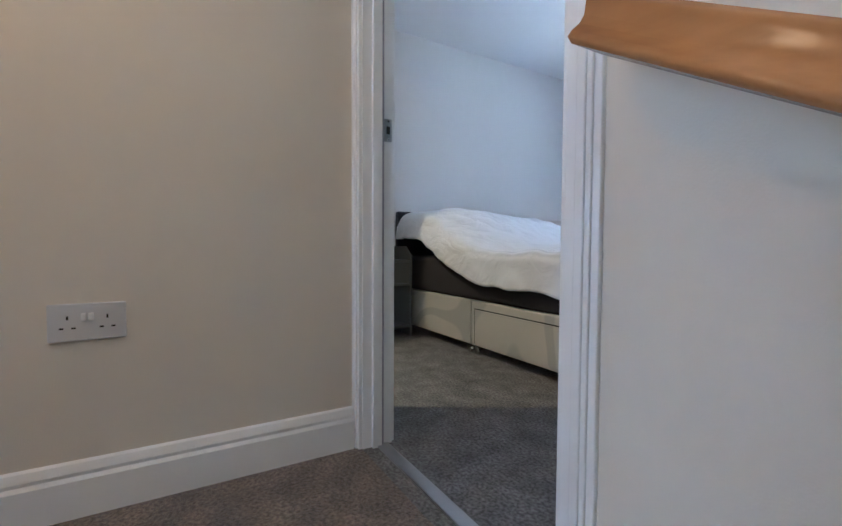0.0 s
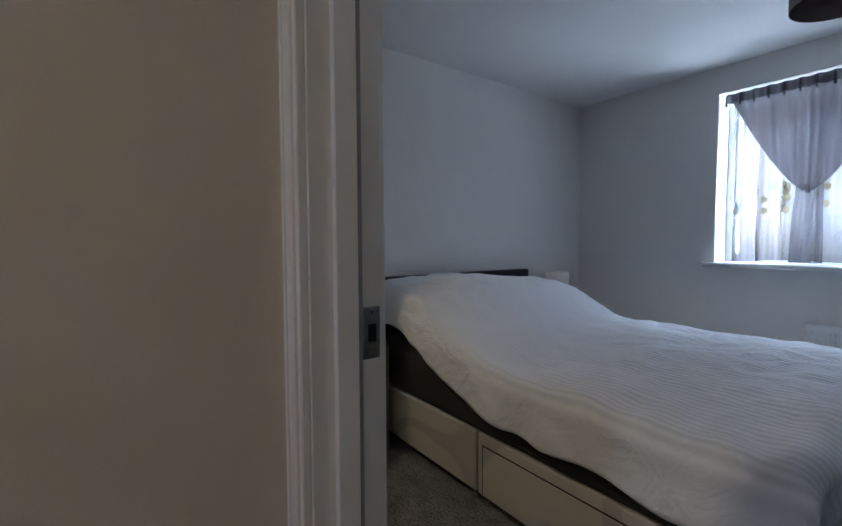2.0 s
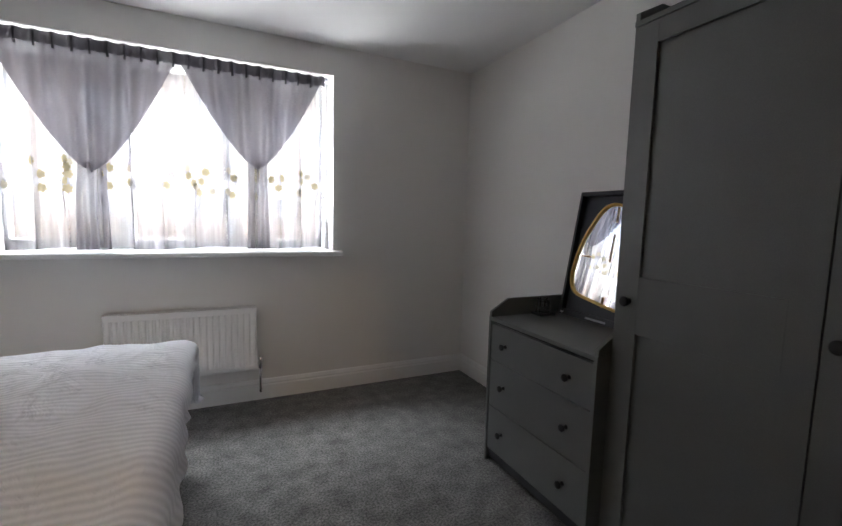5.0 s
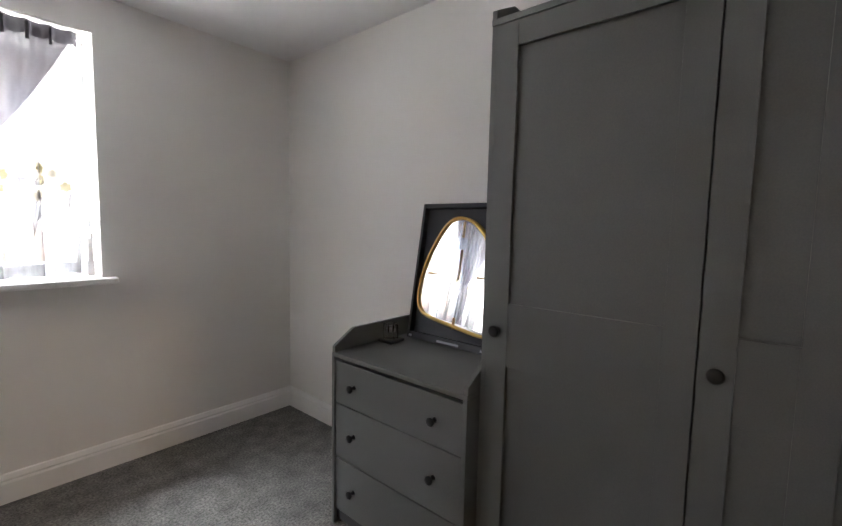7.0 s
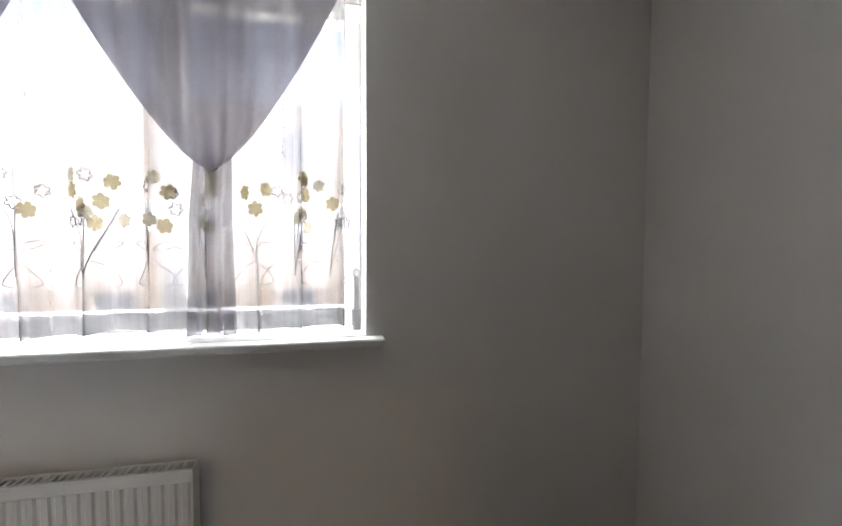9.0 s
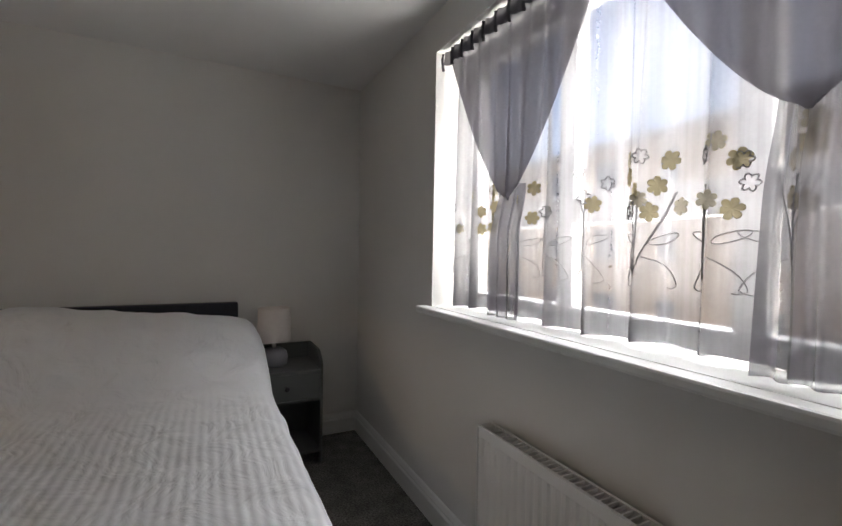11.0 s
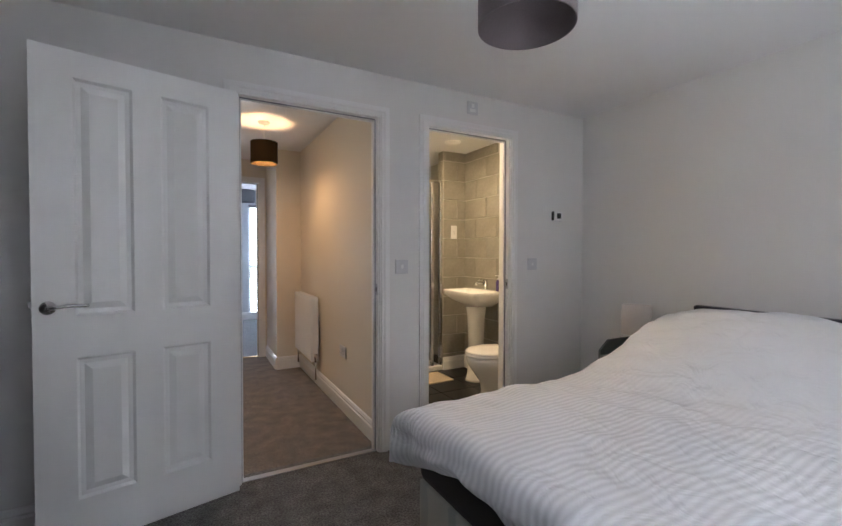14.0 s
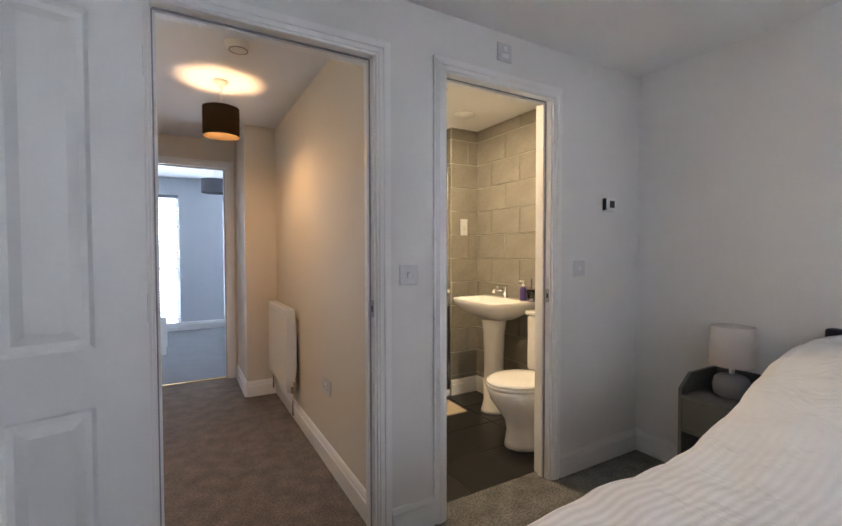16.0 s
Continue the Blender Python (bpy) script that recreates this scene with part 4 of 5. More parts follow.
def table_lamp(x, y, z):
    l = empty("table_lamp", x, y, z, "small grey stoneware table lamp with pale drum shade", "table lamp", "bedside lamps")
    bm = bmesh.new()
    lathe(bm, [(0, z), (0.056, z), (0.072, z + 0.012), (0.077, z + 0.050), (0.070, z + 0.085), (0.050, z + 0.102), (0.020, z + 0.108), (0, z + 0.108)], x, y, 32)
    part("base", bm, M_LAMPCER, l, "grey stoneware base", True)
    bm = bmesh.new()
    lathe(bm, [(0.011, z + 0.106), (0.011, z + 0.16), (0.016, z + 0.162), (0.016, z + 0.21), (0, z + 0.21)], x, y, 16)
    part("stem", bm, M_PLASTIC, l)
    bm = bmesh.new()
    lathe(bm, [(0.093, z + 0.150), (0.089, z + 0.335), (0.0865, z + 0.335), (0.0905, z + 0.150), (0.093, z + 0.150)], x, y, 40)
    part("shade", bm, M_SHADE, l, "pale linen drum shade", True)
    bm = bmesh.new()
    for a in (0, 2.09, 4.19):
        tube(bm, [(x + 0.014 * math.cos(a), y + 0.014 * math.sin(a), z + 0.195), (x + 0.088 * math.cos(a), y + 0.088 * math.sin(a), z + 0.29)], 0.0015, 6)
    part("spider", bm, M_STEEL, l)
    return l


bedside(0.025, 0.455, 0.855, 0.335)
bedside(0.025, 2.335, 2.735, 0.335)
table_lamp(0.175, 0.60, 0.535)
table_lamp(0.190, 2.490, 0.535)


def radiator(name, wide, high, label):
    """A convector panel, standing along x from 0, back to +y at y = 0."""
    r = empty(name, 0, 0, 0, label, "radiator")
    bm = bmesh.new()
    n = round(wide / 0.0333)
    xs, ys = [], []
    for k in range(n):
        p = wide * k / n
        q = wide / n
        for o, d in ((0.10, 0.0), (0.30, 0.005), (0.70, 0.005), (0.90, 0.0)):
            xs.append(p + q * o)
            ys.append(-0.085 - d)
    z0, z1 = 0.03, high - 0.03
    lo = [bm.verts.new((x, y, z0)) for x, y in zip(xs, ys)]
    hi = [bm.verts.new((x, y, z1)) for x, y in zip(xs, ys)]
    for k in range(len(xs) - 1):
        bm.faces.new((lo[k], lo[k + 1], hi[k + 1], hi[k]))
    box(bm, 0, -0.088, 0, wide, -0.075, 0.032, 0.003)
    box(bm, 0, -0.088, high - 0.032, wide, -0.075, high, 0.003)
    box(bm, 0, -0.0845, 0.03, wide, -0.078, high - 0.03)
    part("panel", bm, M_TRIM, r)
    bm = bmesh.new()
    box(bm, 0, -0.09, high - 0.001, wide, -0.080, high + 0.006)
    box(bm, 0, -0.038, high - 0.001, wide, -0.030, high + 0.006)
    for k in range(int(wide / 0.02)):
        box(bm, 0.004 + k * 0.02, -0.080, high - 0.004, 0.008 + k * 0.02, -0.038, high + 0.004)
    part("grille", bm, M_TRIM, r)
    for x in (-0.004, wide):
        boxes("end_cover", [(x, -0.093, 0.0, x + 0.004, -0.028, high + 0.006)], M_TRIM, r, bevel=0.001)
    for x in (0.10, wide - 0.10):
        boxes("bracket", [(x - 0.02, -0.075, 0.10, x + 0.02, 0.0, high - 0.10)], M_TRIM, r)
    for x, big in ((wide + 0.022, True), (-0.022, False)):
        bm = bmesh.new()
        tube(bm, [(x, -0.055, -0.16), (x, -0.055, 0.02)], 0.0075, 10)
        tube(bm, [(x, -0.055, 0.03), (x - (0.03 if big else -0.03), -0.055, 0.03)], 0.009, 10)
        v = part("valve_pipe", bm, M_CHROME, r, "chrome valve tail", True)
        bm = bmesh.new()
        lathe(bm, [(0, 0.0), (0.013, 0.0), (0.013, 0.022), (0.016, 0.026), (0.016, 0.068 if big else 0.045), (0.012, 0.072 if big else 0.05), (0, 0.072 if big else 0.05)], x, -0.055, 16)
        part("valve_head", bm, M_CHROME if big else M_PLASTIC, v, "", True)
    return r


radiator("radiator", 0.775, 0.390, "white convector radiator below window").matrix_world = pose(1.566, D, 0.226)
radiator("radiator", 0.66, 0.57, "white convector radiator on corridor wall").matrix_world = pose(CX, -2.07, 0.24, 0, 0, 90)


def pendant(x, y, top, drop, r, high, shade, label, lit=False):
    p = empty("pendant_lamp", x, y, top, label, "pendant lamp")
    bm = bmesh.new()
    lathe(bm, [(0, top), (0.045, top), (0.045, top - 0.008), (0.030, top - 0.025), (0, top - 0.028)], x, y, 28)
    part("ceiling_rose", bm, M_PLASTIC, p, "", True)
    bm = bmesh.new()
    tube(bm, [(x, y, top - 0.02), (x, y, top - drop - 0.02)], 0.003, 8)
    part("flex", bm, M_PLASTIC, p)
    bm = bmesh.new()
    zt = top - drop
    lathe(bm, [(r, zt - high), (r, zt), (r - 0.003, zt), (r - 0.003, zt - high), (r, zt - high)], x, y, 48)
    part("shade", bm, shade, p, "", True)
    bm = bmesh.new()
    lathe(bm, [(0, zt + 0.0), (0.02, zt), (0.02, zt - 0.06), (0, zt - 0.062)], x, y, 18)
    part("bulb_holder", bm, M_PLASTIC, p)
    bm = bmesh.new()
    for a in (0, 2.09, 4.19):
        tube(bm, [(x + 0.02 * math.cos(a), y + 0.02 * math.sin(a), zt - 0.02), (x + (r - 0.002) * math.cos(a), y + (r - 0.002) * math.sin(a), zt - 0.006)], 0.0018, 6)
    part("spider", bm, M_STEEL, p)
    return p


pendant(1.940, 1.480, H, 0.262, 0.130, 0.20, M_TAUPE, "taupe fabric drum pendant shade, unlit, below ceiling")
pendant(2.212, -1.31, H, 0.165, 0.105, 0.175, M_LITSHADE, "lit charcoal drum pendant shade glowing in hall")
smoke = empty("smoke_alarm", 2.175, -0.74, H, "round white ceiling smoke alarm", "smoke alarm")
bm = bmesh.new()
lathe(bm, [(0, H), (0.062, H), (0.062, H - 0.012), (0.055, H - 0.030), (0.030, H - 0.038), (0, H - 0.038)], 2.175, -0.74, 36)
part("body", bm, M_PLASTIC, smoke, "", True)
bm = bmesh.new()
lathe(bm, [(0.045, H - 0.030), (0.047, H - 0.037), (0.042, H - 0.038), (0.040, H - 0.032)], 2.175, -0.74, 36)
part("vent_ring", bm, M_GREYPL, smoke)


# ---- wall fittings ----
def plate(name, x, y, z, wide, high, label, category, m):
    """A face plate on a wall; local x along the wall, out towards -y."""
    p = empty(name, 0, 0, 0, label, category)
    boxes("face_plate", [(0, -0.009, 0, wide, 0, high)], M_PLATE, p, bevel=0.0025)
    p.matrix_world = m @ Matrix.Translation((x, y, z))
    return p


TURN = pose(0, 0, 0, 0, 0, 180)                    # faces +y, on the door wall
EAST = pose(0, 0, 0, 0, 0, 90)                     # faces +x


def under(parent, name, rows, material, bevel=0.0, label=""):
    ob = boxes(name, rows, material, None, label, bevel)
    ob.parent = parent
    return ob


# with TURN, local x = -world x
s1 = plate("light_switch", -1.642, 0, 1.083, 0.086, 0.086, "square white light switch beside hall door", "light switch", TURN)
under(s1, "rocker", [(0.034, -0.0135, 0.031, 0.052, -0.009, 0.055)], M_PLASTIC, 0.002)
s2 = plate("blank_plate", -0.574, 0, 1.088, 0.086, 0.086, "square white wall switch plate near corner", "switch plate", TURN)
under(s2, "rocker", [(0.036, -0.0125, 0.033, 0.050, -0.009, 0.053)], M_PLASTIC, 0.002)
s3 = plate("fan_isolator", -1.115, 0, 2.142, 0.086, 0.086, "square white fan isolator switch above en-suite door", "isolator switch", TURN)
under(s3, "rocker", [(0.033, -0.0145, 0.045, 0.053, -0.009, 0.070)], M_PLASTIC, 0.002)
under(s3, "fuse_cover", [(0.020, -0.0115, 0.016, 0.066, -0.009, 0.036)], M_PLASTIC, 0.002)
thermo = plate("thermostat", -0.334, 0, 1.455, 0.098, 0.078, "white wall thermostat with black display", "thermostat", TURN)
under(thermo, "body", [(0.003, -0.026, 0.004, 0.095, -0.009, 0.074)], M_PLASTIC, 0.004)
under(thermo, "display", [(0.030, -0.0275, 0.020, 0.072, -0.0262, 0.060)], M_BLACK, 0.001, "black display")
# black strip along one edge of the body
under(thermo, "dark_edge", [(-0.004, -0.025, 0.006, 0.003, -0.004, 0.072)], M_BLACK, 0.001)
# hall double socket: with EAST, local x = world y, out = +x
sk = plate("double_socket", -0.844, -CX, 0.410, 0.146, 0.086, "white double wall socket with switches", "socket", EAST)
for c in (0.036, 0.110):
    for dx, dz, w, h in ((0, 0.054, 0.004, 0.009), (-0.011, 0.030, 0.008, 0.004), (0.011, 0.030, 0.008, 0.004)):
        # thin black boxes painted on for the shade in the pin holes
        under(sk, "pin_hole", [(c + dx - w / 2, -0.0096, dz - h / 2, c + dx + w / 2, -0.0089, dz + h / 2)], M_BLACK)
for c in (0.066, 0.080):
    under(sk, "rocker", [(c - 0.005, -0.0145, 0.046, c + 0.005, -0.009, 0.064)], M_PLASTIC, 0.002)

# ---- handrail on the stair wall ----
hr = empty("handrail", 2.64, -0.14, 0.9, "varnished oak handrail on stair wall", "handrail")
prof = ((0.040, 0.0), (0.094, 0.0), (0.101, 0.006), (0.094, 0.015), (0.081, 0.026), (0.073, 0.038), (0.071, 0.050), (0.069, 0.062), (0.060, 0.070), (0.046, 0.070), (0.040, 0.064))
SL = 0.60
bm = bmesh.new()
ends = []
for k in range(9):
    x = 2.615 + 2.0 * k / 8
    z = 0.855 - SL * (x - 2.635)
    ends.append([bm.verts.new((x, -T - 0.004 - o, z + h * 1.02)) for o, h in prof])
for a, b in zip(ends, ends[1:]):
    for k in range(len(prof)):
        bm.faces.new((a[k], a[(k + 1) % len(prof)], b[(k + 1) % len(prof)], b[k]))
bm.faces.new(ends[0])
bm.faces.new(ends[-1][::-1])
part("rail", bm, M_OAK, hr, "", True)
for x in (3.05, 3.7, 4.4):
    z = 0.855 - SL * (x - 2.635)
    bm = bmesh.new()
    tube(bm, [(x, -T - 0.003, z - 0.045), (x, -T - 0.055, z - 0.042), (x, -T - 0.068, z - 0.02), (x, -T - 0.068, z + 0.004)], 0.006, 10)
    box(bm, x - 0.018, -T - 0.008, z - 0.065, x + 0.018, -T - 0.0042, z - 0.025, 0.002)
    box(bm, x - 0.022, -T - 0.080, z - 0.014, x + 0.022, -T - 0.056, z + 0.002, 0.001)
    part("bracket", bm, M_STEEL, hr, "steel wall bracket")

# ---- mirror, ornament on the chest ----
CT = 0.728                                         # chest top
tray = empty("framed_mirror", 0, 0, 0, "gold-rimmed rounded mirror in dark boxed frame leaning on chest", "mirror")
TW, TH, TD = 0.475, 0.625, 0.048
boxes("back_board", [(0.012, 0.030, 0.012, TW - 0.012, 0.036, TH - 0.012)], M_NAVY, tray)
for nm, r in (("frame_side", (0, 0, 0, 0.014, TD, TH)), ("frame_side", (TW - 0.014, 0, 0, TW, TD, TH)), ("frame_top", (0.014, 0, TH - 0.020, TW - 0.014, TD, TH)), ("frame_bottom", (0.014, 0, 0, TW - 0.014, TD, 0.030))):
    boxes(nm, [r], M_NAVY, tray, bevel=0.002)


def egg(k, n, grow=0.0):
    """Outline of the mirror: a rounded triangle, narrow at the top and broad at the bottom right."""
    a = 2 * math.pi * k / n
    way = (math.cos(a), math.sin(a))
    lobes = ((0.212, 0.470, 0.092), (0.135, 0.335, 0.088), (0.124, 0.200, 0.090), (0.384, 0.140, 0.072), (0.372, 0.215, 0.080), (0.322, 0.360, 0.098), (0.262, 0.440, 0.100))
    pull = [math.exp(40 * (x * way[0] + z * way[1] + r)) for x, z, r in lobes]
    share = [p / sum(pull) for p in pull]
    return (sum(q * (x + (r + grow) * way[0]) for q, (x, z, r) in zip(share, lobes)), sum(q * (z + (r + grow) * way[1]) for q, (x, z, r) in zip(share, lobes)))


bm = bmesh.new()
n = 72
fr = [bm.verts.new((egg(k, n)[0], 0.012, egg(k, n)[1])) for k in range(n)]
bk = [bm.verts.new((egg(k, n)[0], 0.029, egg(k, n)[1])) for k in range(n)]
bm.faces.new(fr)
bm.faces.new(bk[::-1])
for k in range(n):
    bm.faces.new((fr[k], bk[k], bk[(k + 1) % n], fr[(k + 1) % n]))
part("mirror_glass", bm, M_MIRROR, tray, "silver mirror glass")
bm = bmesh.new()
loops = [[bm.verts.new((egg(k, n, g)[0], y, egg(k, n, g)[1])) for k in range(n)] for g, y in ((-0.002, 0.014), (-0.001, 0.004), (0.005, 0.000), (0.012, 0.003), (0.013, 0.028))]
for a, b in zip(loops, loops[1:]):
    for k in range(n):
        bm.faces.new((a[k], a[(k + 1) % n], b[(k + 1) % n], b[k]))
part("gold_rim", bm, M_BRASS, tray, "gold metal rim", True)
tilt = pose(0.243, 0, 0.345, 0, 3.2)
bm = bmesh.new()
for x0, x1, thick in ((-0.0285, -0.0270, 0.010), (-0.0262, 0.0262, 0.0008), (0.0270, 0.0285, 0.010)):
    box(bm, x0, -0.004, -0.200, x1, -0.004 + thick, 0.200, 0.0, tilt)
part("clear_strip", bm, M_CLEAR, tray, "folded clear plastic packing strip")
for x0, z0, x1, z1 in ((0.234, 0.475, 0.243, 0.545), (0.236, 0.290, 0.246, 0.420), (0.238, 0.075, 0.248, 0.125), (0.069, 0.302, 0.127, 0.308), (0.332, 0.304, 0.411, 0.310)):
    boxes("tape", [(x0, 0.0095, z0, x1, 0.0105, z1)], M_TAPE, tray, "tan tape strip")
for x0, x1 in ((0.012, 0.030), (0.175, 0.291), (0.398, 0.450)):
    boxes("print_bar", [(x0, -0.0012, 0.008, x1, 0.001, 0.017)], M_PRINT, tray)
tray.matrix_world = pose(3.713, 1.846, CT + 0.002, 0, 0, -90) @ pose(0, 0, 0, -9.8)
glass = empty("glass_candle_holder", 3.612, 1.851, CT, "clear cut glass candle holder on dark coaster", "candle holder")
boxes("coaster", [(3.566, 1.808, CT, 3.658, 1.887, CT + 0.012)], M_DARK, glass, bevel=0.003)
bm = bmesh.new()
z = CT + 0.0125
rot = Matrix.Translation((3.612, 1.851, 0)) @ Euler((0, 0, 0.4)).to_matrix().to_4x4()
q = [(0.034, z), (0.036, z + 0.004), (0.036, z + 0.062), (0.033, z + 0.066), (0.020, z + 0.064), (0.019, z + 0.032), (0, z + 0.030)]
lathe(bm, [(0, z)] + q, 0, 0, 8)
bmesh.ops.transform(bm, matrix=rot, verts=bm.verts[:])
part("glass_block", bm, M_CLEAR, glass)
bm = bmesh.new()
lathe(bm, [(0, z + 0.0315), (0.0175, z + 0.0315), (0.0175, z + 0.045), (0, z + 0.046)], 3.612, 1.851, 20)
part("tea_light", bm, M_STEEL, glass)

# ---- en-suite ----
BX, SY, BH = 0.18, -1.38, 2.265                     # tiled wall, wall stub, ceiling height
shell("bath_wall_west", "x", BX, -0.08, -2.2, -T, 0, H, [], M_GROUT)
shell("bath_wall_stub", "y", SY, -0.09, BX, 0.455, 0, H, [], M_GROUT)
shell("bath_wall_south", "y", -2.12, -0.08, BX, 1.64, 0, H, [], M_GROUT)
shell("bath_wall_east", "x", 1.60, 0.04, -2.2, -T, 0, H, [], M_WALL)
boxes("bath_lining", [(BX, -T - 0.004, 0, EX0 - 0.075, -T - 0.0005, H), (EX1 + 0.075, -T - 0.004, 0, 1.60, -T - 0.0005, H)], M_WALL)["kind"] = "structure"
boxes("bath_ceiling", [(BX - 0.08, -2.2, BH, 1.64, -T, BH + 0.1)], M_CEIL)["kind"] = "structure"
bath_floor = boxes("bath_floor", [(BX - 0.08, -2.2, -0.2, 1.64, -T, -0.004)], M_DGROUT)
bath_floor["kind"] = "structure"
moulding("baseboard", (BX, SY, 0), (0.455, SY, 0), (0, 1, 0), SKIRT, M_TRIM)
moulding("baseboard", (BX, -0.12, 0), (BX, SY, 0), (1, 0, 0), SKIRT, M_TRIM)
vent = empty("extractor_vent", 0.55, -1.05, BH, "round white ceiling extractor vent", "vent")
bm = bmesh.new()
lathe(bm, [(0, BH), (0.075, BH), (0.072, BH - 0.010), (0.055, BH - 0.012), (0.05, BH - 0.022), (0, BH - 0.022)], 0.55, -1.05, 32)
part("cover", bm, M_PLASTIC, vent, "", True)
dl = empty("downlight", 0.98, -0.72, BH, "small chrome ceiling downlight, lit", "downlight")
bm = bmesh.new()
lathe(bm, [(0.045, BH), (0.045, BH - 0.004), (0.030, BH - 0.006), (0.030, BH)], 0.98, -0.72, 28)
part("bezel", bm, M_CHROME, dl, "", True)
bm = bmesh.new()
lathe(bm, [(0, BH - 0.003), (0.030, BH - 0.003), (0.030, BH - 0.001), (0, BH - 0.001)], 0.98, -0.72, 24)
part("lens", bm, M_BULB, dl)


def mesh_of(name, bm, material, smooth=False):
    finish(bm, smooth)
    me = bpy.data.meshes.new(name)
    bm.to_mesh(me)
    bm.free()
    me.materials.append(material)
    return me


def piece(name, me, parent, m):
    ob = new(name, me)
    ob.parent = parent
    ob.matrix_parent_inverse = parent.matrix_world.inverted()
    ob.matrix_basis = m
    return ob


def tile_mesh(w, h, t, material):
    bm = bmesh.new()
    box(bm, 0, -t, 0, w, 0, h, 0)
    top = [e for e in bm.edges if all(v.co.y < -t / 2 for v in e.verts)]
    bmesh.ops.bevel(bm, geom=top, offset=0.0025, segments=1, affect="EDGES")
    return mesh_of("tile", bm, material)


def tile_run(wall, length, m, z0, z1, wide=0.34, high=0.20, first=0.0):
    """Half-bond courses of wall tiles, local x along the run, out towards -y."""
    gap = 0.005
    cache = {}
    k, z = 0, z1
    while z > z0 + 0.02:
        h = min(high, z - z0) if k else 0.10
        x = -(wide / 2 if k % 2 else 0.0) - first
        while x < length - 0.01:
            a, b = max(x, 0.0), min(x + wide, length)
            if b - a > 0.012:
                key = (round(b - a, 4), round(h, 4))
                if key not in cache:
                    cache[key] = tile_mesh(b - a - gap, h - gap, 0.007, M_TILE)
                piece("tile", cache[key], wall, m @ Matrix.Translation((a + gap / 2, 0, z - h + gap / 2)))
            x += wide
        z -= h
        k += 1


def toilet(x, y):
    """Close-coupled toilet, back to x, facing +x."""
    t = empty("toilet", x + 0.3, y, 0, "white ceramic close-coupled toilet with closed seat", "toilet")

    def oval(bm, rows):
        rings = []
        for cx, rx, ry, z in rows:
            rings.append([bm.verts.new((x + cx + rx * math.cos(2 * math.pi * k / 36) * (1.0 if math.cos(2 * math.pi * k / 36) > 0 else 0.8), y + ry * math.sin(2 * math.pi * k / 36), z)) for k in range(36)])
        for a, b in zip(rings, rings[1:]):
            for k in range(36):
                bm.faces.new((a[k], a[(k + 1) % 36], b[(k + 1) % 36], b[k]))
        bm.faces.new(rings[0][::-1])
        bm.faces.new(rings[-1])

    bm = bmesh.new()
    oval(bm, [(0.34, 0.165, 0.120, 0.0), (0.34, 0.160, 0.115, 0.03), (0.34, 0.150, 0.105, 0.10), (0.35, 0.155, 0.110, 0.17), (0.37, 0.185, 0.140, 0.24), (0.385, 0.222, 0.168, 0.31), (0.39, 0.235, 0.178, 0.36), (0.39, 0.235, 0.178, 0.385)])
    part("bowl", bm, M_CERAMIC, t, "", True)
    bm = bmesh.new()
    oval(bm, [(0.39, 0.238, 0.182, 0.386), (0.39, 0.245, 0.188, 0.392), (0.39, 0.245, 0.188, 0.404), (0.39, 0.236, 0.182, 0.410)])
    part("seat", bm, M_CERAMIC, t, "", True)
    bm = bmesh.new()
    oval(bm, [(0.39, 0.240, 0.184, 0.411), (0.39, 0.243, 0.186, 0.416), (0.39, 0.240, 0.184, 0.426), (0.39, 0.215, 0.165, 0.432), (0.39, 0.10, 0.08, 0.434)])
    part("lid", bm, M_CERAMIC, t, "", True)
    boxes("cistern", [(x + 0.005, y - 0.185, 0.40, x + 0.175, y + 0.185, 0.785)], M_CERAMIC, t, bevel=0.018)
    boxes("cistern_lid", [(x + 0.002, y - 0.195, 0.785, x + 0.185, y + 0.195, 0.815)], M_CERAMIC, t, bevel=0.010)
    bm = bmesh.new()
    lathe(bm, [(0, 0.815), (0.022, 0.815), (0.022, 0.820), (0.018, 0.823), (0, 0.823)], x + 0.09, y, 24)
    part("flush_button", bm, M_CHROME, t, "", True)
    return t


